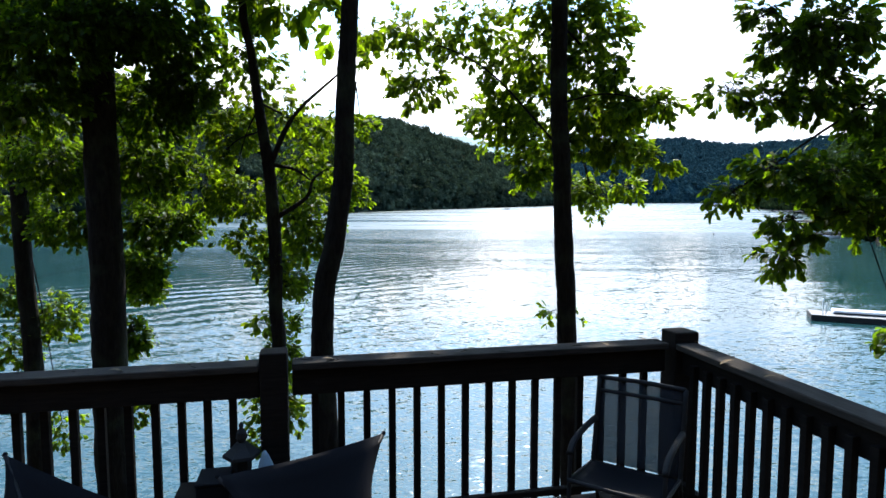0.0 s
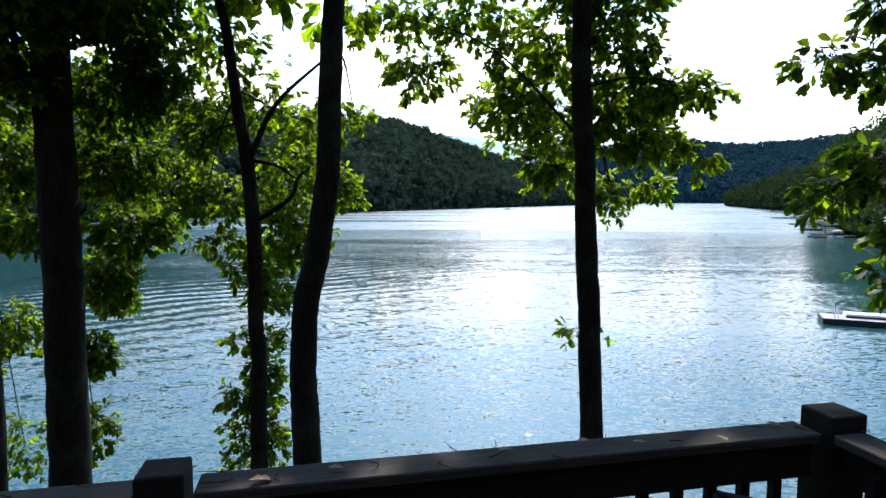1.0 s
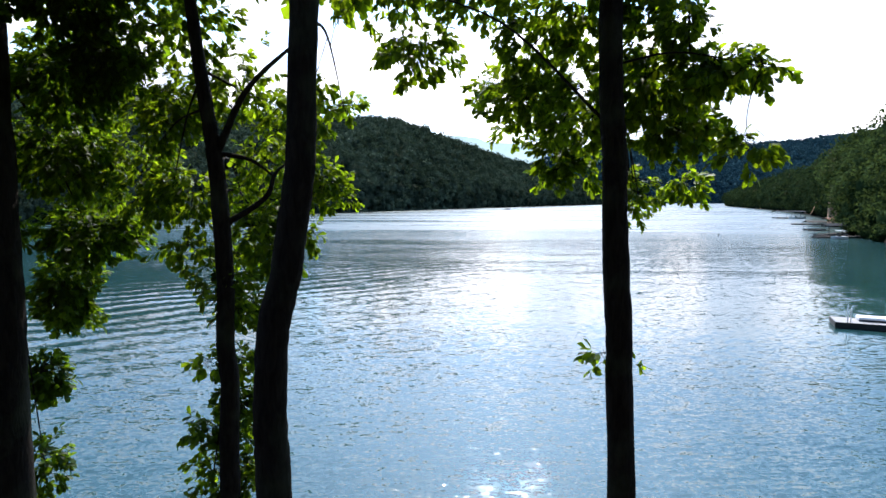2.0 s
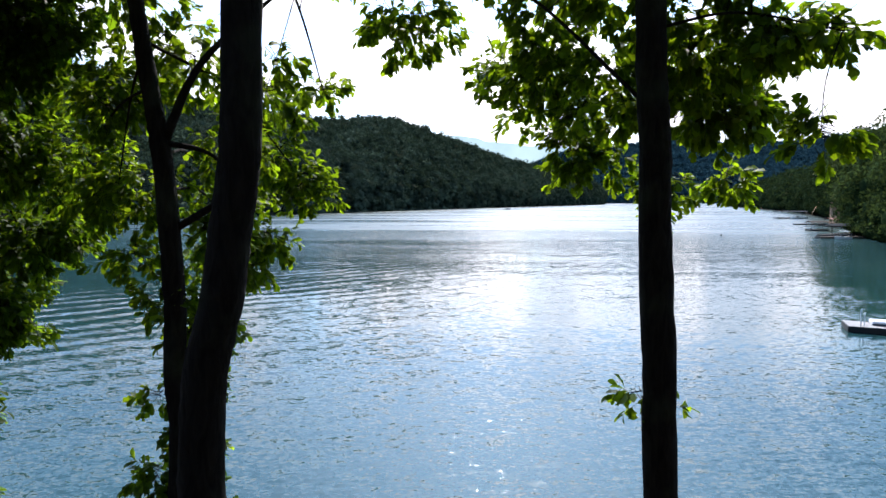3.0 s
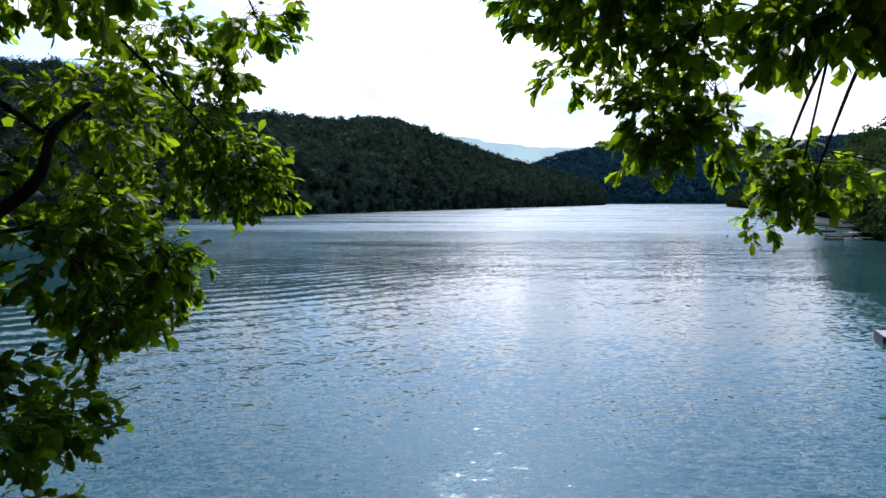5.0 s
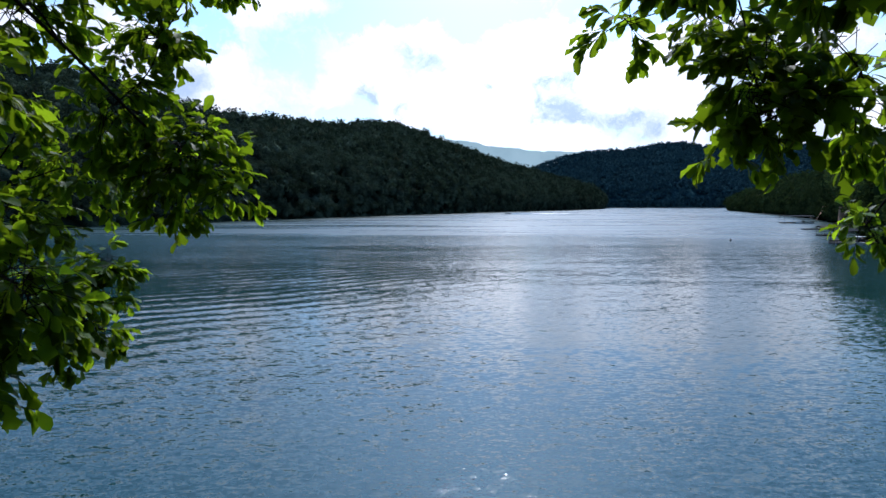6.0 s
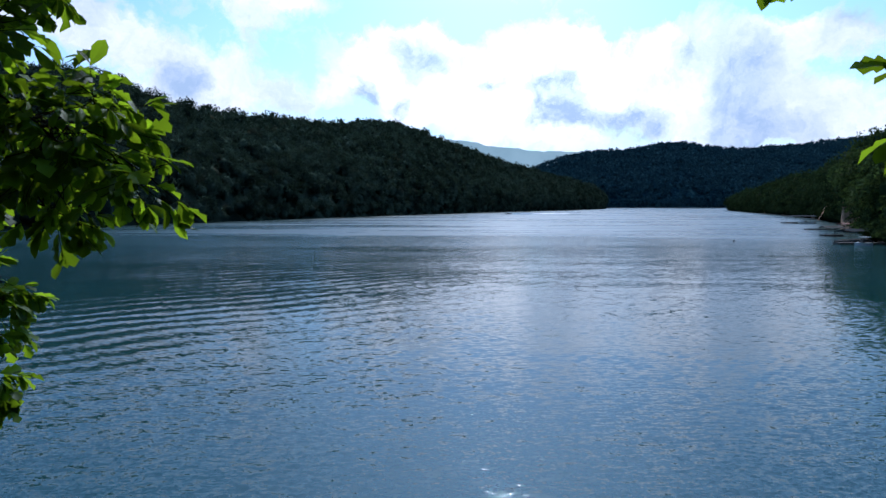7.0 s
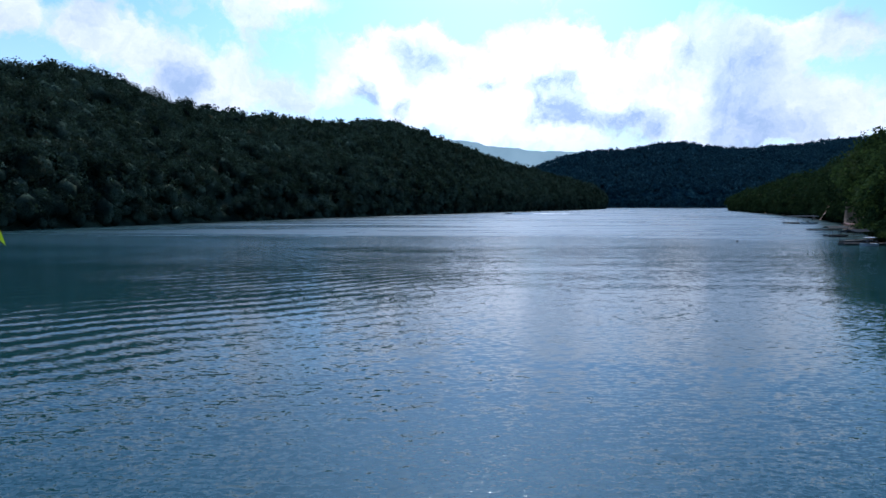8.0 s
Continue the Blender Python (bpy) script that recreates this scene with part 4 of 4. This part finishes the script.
def wing_chair(m, droop):
    """A folding chair with a dark cloth slung between four pointed corners; its front is -y."""
    root = tagged(new("butterfly_chair"), "dark cloth butterfly chair with pointed corners", "chair", group="deck chairs")
    root.matrix_world = m
    tips = [(-0.36, -0.34, 0.50), (0.36, -0.34, 0.50), (0.40, 0.30, 0.69 - max(0, -droop)), (-0.40, 0.30, 0.69 - max(0, droop))]
    feet = [(0.30, 0.30, 0.012), (-0.30, 0.30, 0.012), (-0.28, -0.32, 0.012), (0.28, -0.32, 0.012)]
    for t, q in zip(tips, feet):
        mid = Vector(t).lerp(Vector(q), 0.5) + Vector((0, 0, -0.05))
        rod("frame_rod", [t, mid, q], 0.009, root)
    nu = 14
    verts, faces = [], []
    for j in range(nu + 1):
        for i in range(nu + 1):
            u, v = i / nu, j / nu
            a = Vector(tips[0]) * (1 - u) + Vector(tips[1]) * u
            b = Vector(tips[3]) * (1 - u) + Vector(tips[2]) * u
            p = a.lerp(b, v)
            pinch = 1 - 0.32 * (math.sin(math.pi * v) ** 1.0)
            slack = 0.01 * math.sin(math.pi * u) + 0.16 * math.sin(math.pi * u) ** 0.8 * math.sin(math.pi * v) ** 0.8
            verts.append((p.x * pinch, p.y * (1 - 0.05 * math.sin(math.pi * u)), p.z - slack - 0.10 * math.sin(math.pi * v)))
    w = nu + 1
    faces = [(j * w + i, j * w + i + 1, (j + 1) * w + i + 1, (j + 1) * w + i) for j in range(nu) for i in range(nu)]
    sling = mesh_object("sling", verts, faces, FABRIC, root, "black cloth sling", smooth=True)
    solid = sling.modifiers.new("thickness", "SOLIDIFY")
    solid.thickness = 0.01
    for t in tips:
        bm = bmesh.new()
        bmesh.ops.create_uvsphere(bm, u_segments=8, v_segments=6, radius=0.012, matrix=Matrix.Translation(t))
        part("corner_pocket", bm, FABRIC, sling, smooth=True)
    return root


wing_chair(on_deck(-2.26, -0.71, 0, 8), 0.10)
wing_chair(on_deck(-3.32, -0.60, 0, -8), -0.36)

# small table with a lantern and a box on it, and a towel beside them
table = tagged(new("side_table"), "small dark wooden side table on the deck", "table")
table.matrix_world = on_deck(-2.74, -0.24, 0, 0)
part("tabletop", boxed(-0.2, 0.2, -0.14, 0.14, 0.385, 0.41, 0.004), WOOD, table)
for x in (-0.17, 0.17):
    for y in (-0.11, 0.11):
        part("leg", boxed(x - 0.02, x + 0.02, y - 0.02, y + 0.02, 0.0, 0.383, 0.002), WOOD, table)
crate = tagged(new("box"), "small dark box on the side table", "box")
crate.matrix_world = on_deck(-2.60, -0.25, 0.412, 0)
part("case", boxed(-0.22, -0.07, -0.1, 0.08, 0.0, 0.075, 0.004), FABRIC, crate)
part("lid", boxed(-0.225, -0.065, -0.105, 0.085, 0.077, 0.092, 0.004), FABRIC, crate)

lantern = tagged(new("lantern"), "dark pagoda-roofed garden lantern on the table", "lantern")
lantern.matrix_world = on_deck(-2.62, -0.20, 0.412, 8) @ Matrix.Diagonal((0.84, 0.84, 1.12, 1))


def turned(name, profile, parent, mat, sides=6, label=""):
    """A turned shape from radius and height steps."""
    verts, faces = [], []
    for r, z in profile:
        verts += [(r * math.cos(2 * math.pi * k / sides), r * math.sin(2 * math.pi * k / sides), z) for k in range(sides)]
    for i in range(len(profile) - 1):
        faces += [(i * sides + k, i * sides + (k + 1) % sides, (i + 1) * sides + (k + 1) % sides, (i + 1) * sides + k) for k in range(sides)]
    faces += [tuple(range(sides))[::-1], tuple(len(verts) - sides + k for k in range(sides))]
    return mesh_object(name, verts, faces, mat, parent, label)


turned("base", [(0.07, 0.0), (0.072, 0.02), (0.05, 0.035), (0.045, 0.05)], lantern, TUBE)
turned("body", [(0.05, 0.051), (0.058, 0.09), (0.055, 0.14)], lantern, TUBE)
lantern_roof = turned("roof", [(0.115, 0.141), (0.11, 0.155), (0.06, 0.185), (0.035, 0.205)], lantern, TUBE)
turned("finial", [(0.02, 0.206), (0.034, 0.225), (0.03, 0.25), (0.012, 0.27), (0.016, 0.285), (0.004, 0.30)], lantern_roof, TUBE, 8)

# placed and shaped to fit the camera's view, resting on nothing
towel = tagged(new("towel"), "pale blue towel hanging by the lantern, placed to fit the view", "towel")
towel.matrix_world = on_deck(-2.50, -0.30, 0, 0)
verts, faces, nu, nv = [], [], 12, 20
for j in range(nv + 1):
    t = j / nv
    for i in range(nu + 1):
        u = i / nu - 0.5
        wide = 0.05 + 0.15 * t ** 0.8
        fold = 0.014 * math.sin(u * 16 + t * 3) * (0.3 + t)
        verts.append((0.03 * t + u * wide, -0.05 * t + 0.09 * abs(u) + fold, 0.625 - 0.36 * t - 0.25 * u * u * (1 - t)))
w = nu + 1
faces = [(j * w + i, j * w + i + 1, (j + 1) * w + i + 1, (j + 1) * w + i) for j in range(nv) for i in range(nu)]
cloth = mesh_object("cloth", verts, faces, TOWEL, towel, smooth=True)
solid = cloth.modifiers.new("thickness", "SOLIDIFY")
solid.thickness, solid.offset = 0.006, 1.0

# litter of twigs and dead leaves on the cap boards
m, n = material("dead leaf")
finish(n, n.ramp(n.noise(40.0, 3, 0.6, coords(n)), (0.3, (0.05, 0.032, 0.018)), (0.7, (0.15, 0.10, 0.05))), 0.9)
DEAD = m
rng = np.random.default_rng(77)
for i in range(46):
    side = i % 4 == 3
    a = -rng.uniform(0.1, 2.3) if side else -rng.uniform(0.12, 4.7)
    off = rng.uniform(-0.06, 0.06)
    spot = on_deck(off, a, 1.003, rng.uniform(0, 360)) if side else on_deck(a, off, 1.003, rng.uniform(0, 360))
    if i % 3:
        ln = [(0, 0, 0.003), (0.03 * rng.uniform(0.6, 1.4), 0.012 * rng.normal(), 0.006), (0.08 * rng.uniform(0.6, 1.3), 0.02 * rng.normal(), 0.004 + 0.012 * rng.random())]
        v, f = tube(smooth_line(ln, 3), [0.0022, 0.002, 0.002, 0.0018, 0.0015, 0.0012, 0.001], 5)
        ob = mesh_object("twig", v, f, BARK)
        tagged(ob, "dry broken twig lying on the railing cap", "twig", group="litter on the railing")
    else:
        v, f = SHAPES[i % 4]
        ob = mesh_object("dead_leaf", v * rng.uniform(0.05, 0.08) + np.array([0, 0, 0.014]), f, DEAD)
        tagged(ob, "curled brown dead leaf on the railing cap", "leaf", group="litter on the railing")
    ob.matrix_world = spot

# ---- docks, boats and a buoy on the lake ----
m, n = material("grey dock boards")
grain = n.noise(6.0, 5, 0.6, coords(n, (8, 1, 8)))
finish(n, n.mix(grain, (0.16, 0.155, 0.15), (0.36, 0.35, 0.34)), 0.8, n.bump(grain, 0.4, 0.005), spec=0.2)
BOARDS = m
DARK_BOARDS = wood_material("dark dock boards", (0.03, 0.026, 0.022), (0.12, 0.11, 0.10))
m, n = material("black float")
w = n.noise(3.0, 4, 0.6, coords(n))
finish(n, n.mix(w, (0.008, 0.009, 0.010), (0.030, 0.032, 0.034)), 0.6)
FLOAT = m
m, n = material("white painted cover")
w = n.noise(2.0, 4, 0.6, coords(n))
finish(n, n.mix(w, (0.62, 0.64, 0.66), (0.80, 0.81, 0.82)), 0.5)
WHITE = m
m, n = material("dark canopy cloth")
w = n.noise(2.0, 4, 0.6, coords(n))
finish(n, n.mix(w, (0.012, 0.016, 0.020), (0.030, 0.036, 0.042)), 0.9, spec=0.05)
CANOPY = m
m, n = material("red-brown paint")
w = n.noise(3.0, 4, 0.6, coords(n))
finish(n, n.mix(w, (0.10, 0.035, 0.028), (0.20, 0.075, 0.055)), 0.7)
RUST = m


def dock(m, long, wide, label, cover=None, boards=None, tall=2.6, deck_mat=None):
    """A floating dock along its own x; cover: the material of a gable roof on posts."""
    root = tagged(new("dock"), label, "dock", group="docks along the shore")
    root.matrix_world = m
    k = boards or max(6, int(long / 0.6))
    for i in range(k):
        x = long * i / k
        part("board", boxed(x, x + long / k - 0.015, 0, wide, 0.42, 0.46, 0), deck_mat or BOARDS, root)
    part("front_beam", boxed(-0.02, long + 0.02, -0.06, -0.004, 0.02, 0.45), FLOAT, root)
    part("back_beam", boxed(-0.02, long + 0.02, wide + 0.004, wide + 0.06, 0.02, 0.45), FLOAT, root)
    part("end_beam", boxed(-0.08, -0.024, -0.06, wide + 0.06, 0.02, 0.45), FLOAT, root)
    floats = max(3, int(long / 1.5))
    for i in range(floats):
        x = long * (i + 0.1) / floats
        part("float", boxed(x, x + long / floats * 0.8, 0.05, wide - 0.05, -0.2, 0.4, 0.03), FLOAT, root)
    if cover:
        for x in (0.1, long * 0.5, long - 0.1):
            for y in (0.1, wide - 0.1):
                part("post", boxed(x - 0.05, x + 0.05, y - 0.05, y + 0.05, 0.46, tall), FLOAT, root)
        bm = bmesh.new()
        a = [(-0.3, -0.3, tall), (long + 0.3, -0.3, tall), (long + 0.3, wide / 2, tall + 0.55), (-0.3, wide / 2, tall + 0.55),
             (long + 0.3, wide + 0.3, tall), (-0.3, wide + 0.3, tall)]
        b = [(x, y, z + 0.08) for x, y, z in a]
        vs = [bm.verts.new(p) for p in a + b]
        for q in ((0, 1, 2, 3), (3, 2, 4, 5), (9, 8, 7, 6), (11, 10, 8, 9), (0, 6, 7, 1), (5, 4, 10, 11), (0, 3, 9, 6), (3, 5, 11, 9), (1, 7, 8, 2), (2, 8, 10, 4)):
            bm.faces.new([vs[i] for i in q])
        part("roof", bm, cover, root)
    return root


near_dock = dock(pose(29.98, 48.01, 0, 0, 0, -24), 11.0, 2.4, "grey-boarded floating dock on dark floats", boards=60)
for x, y, h in ((0.75, 0.25, 1.75), (1.0, 0.4, 1.5)):
    rod("pole", [(x, y, 0.46), (x, y, 1.2), (x + 0.01, y, h)], 0.035, near_dock, WHITE, "thin pale upright pole", 2)
part("rail", boxed(0.72, 1.03, 0.28, 0.34, 1.35, 1.40), WHITE, near_dock)
board = tagged(new("swim_platform"), "long pale grey platform lying on the dock", "platform")
board.matrix_world = pose(29.98, 48.01, 0, 0, 0, -24)
part("slab", boxed(1.6, 5.6, 0.9, 2.1, 0.47, 0.78, 0.06), WHITE, board)
part("edge_strip", boxed(1.62, 5.58, 0.86, 0.898, 0.50, 0.60, 0.01), CANOPY, board)

dock(pose(179.5, 325, 0), 15.6, 5.0, "far dock with a dark flat canopy over a boat", CANOPY, tall=3.6, deck_mat=DARK_BOARDS)
dock(pose(140.2, 241.6, 0), 11.0, 2.6, "low grey floating dock near the wooded shore", deck_mat=DARK_BOARDS)
dock(pose(117.5, 195.3, 0), 5.5, 3.0, "floating dock with a grey gable roof on posts", DARK_BOARDS, tall=2.6, deck_mat=DARK_BOARDS)
dock(pose(141.0, 222.0, 0), 9.0, 4.0, "red-brown boat shelter at the shore", RUST, tall=2.8, deck_mat=DARK_BOARDS)
dock(pose(96.5, 157.0, 0), 12.0, 2.4, "dark floating dock below the wooded bank", deck_mat=DARK_BOARDS)
dock(pose(104.0, 164.0, 0, 0, 0, 30), 14.0, 4.0, "dark roofed boat shelter against the bank", CANOPY, tall=2.8, deck_mat=DARK_BOARDS)


def boat(m, long, label, canopy=None):
    """A small motor boat, bow towards -x."""
    root = tagged(new("boat"), label, "boat", group="boats on the lake")
    root.matrix_world = m
    verts, faces, k = [], [], 9
    for i in range(k):
        t = i / (k - 1)
        w = long * 0.19 * (1 - (1 - t) ** 3)
        verts += [(long * t, -w, 0.75 - 0.15 * t), (long * t, -w * 0.7, -0.15), (long * t, w * 0.7, -0.15), (long * t, w, 0.75 - 0.15 * t)]
    for i in range(k - 1):
        a, b = 4 * i, 4 * i + 4
        faces += [(a, b, b + 1, a + 1), (a + 1, b + 1, b + 2, a + 2), (a + 2, b + 2, b + 3, a + 3), (a + 3, b + 3, b, a)]
    faces.append((4 * k - 4, 4 * k - 3, 4 * k - 2, 4 * k - 1))
    mesh_object("hull", verts, faces, CANOPY if canopy is None else WHITE, root)
    console = part("console", boxed(long * 0.45, long * 0.55, -0.5, 0.5, 0.66, 1.25, 0.05), FLOAT, root)
    part("windscreen", boxed(long * 0.43, long * 0.445, -0.55, 0.55, 0.66, 1.5), FLOAT, console)
    part("engine", boxed(long * 0.985, long * 1.06, -0.25, 0.25, 0.2, 1.1, 0.05), FLOAT, root)
    if canopy:
        part("canopy", boxed(long * 0.35, long * 0.85, -0.9, 0.9, 2.0, 2.1, 0.03), canopy, root)
        for x in (0.37, 0.83):
            for y in (-0.85, 0.85):
                part("canopy_post", boxed(long * x - 0.03, long * x + 0.03, y - 0.03, y + 0.03, 0.6, 2.0), FLOAT, root)
    return root


boat(pose(66.0, 651, 0, 0, 0, 6), 6.5, "small dark motor boat under way on the lake")
boat(pose(184.0, 322, 0), 8.0, "moored pontoon boat under a dark canopy", CANOPY)
boat(pose(98.0, 154.0, 0), 4.0, "small white boat moored at the dock", WHITE)
m, n = material("foam")
foam = n.noise(0.6, 5, 0.6, coords(n))
finish(n, n.mix(foam, (0.80, 0.82, 0.84), (0.92, 0.93, 0.94)), 0.6)
verts = []
for i in range(61):
    s = i / 60
    w = 0.5 + 1.6 * s + 0.6 * noise.noise((s * 14, 4, 0))
    h = 1.0 * (1 - 0.7 * s) * (1 + 0.5 * noise.noise((s * 31, 7, 0)))
    verts += [(73 + 62 * s, 651 + 5 * s - w, -0.05), (73 + 62 * s, 651 + 5 * s, h), (73 + 62 * s, 651 + 5 * s + w, -0.05)]
wake = mesh_object("wake", verts, [q for i in range(60) for q in ((3 * i, 3 * i + 3, 3 * i + 4, 3 * i + 1), (3 * i + 1, 3 * i + 4, 3 * i + 5, 3 * i + 2))], m)
tagged(wake, "white foam streak behind the motor boat", "wake", kind="structure")

buoy = tagged(new("buoy"), "small dark round mooring buoy", "buoy")
buoy.matrix_world = pose(77.0, 170.0, 0)
turned("ball", [(0.02, -0.2), (0.22, -0.08), (0.30, 0.12), (0.24, 0.32), (0.08, 0.44)], buoy, FLOAT, 12)
turned("eye", [(0.05, 0.44), (0.05, 0.52), (0.02, 0.55)], buoy, TUBE, 8)
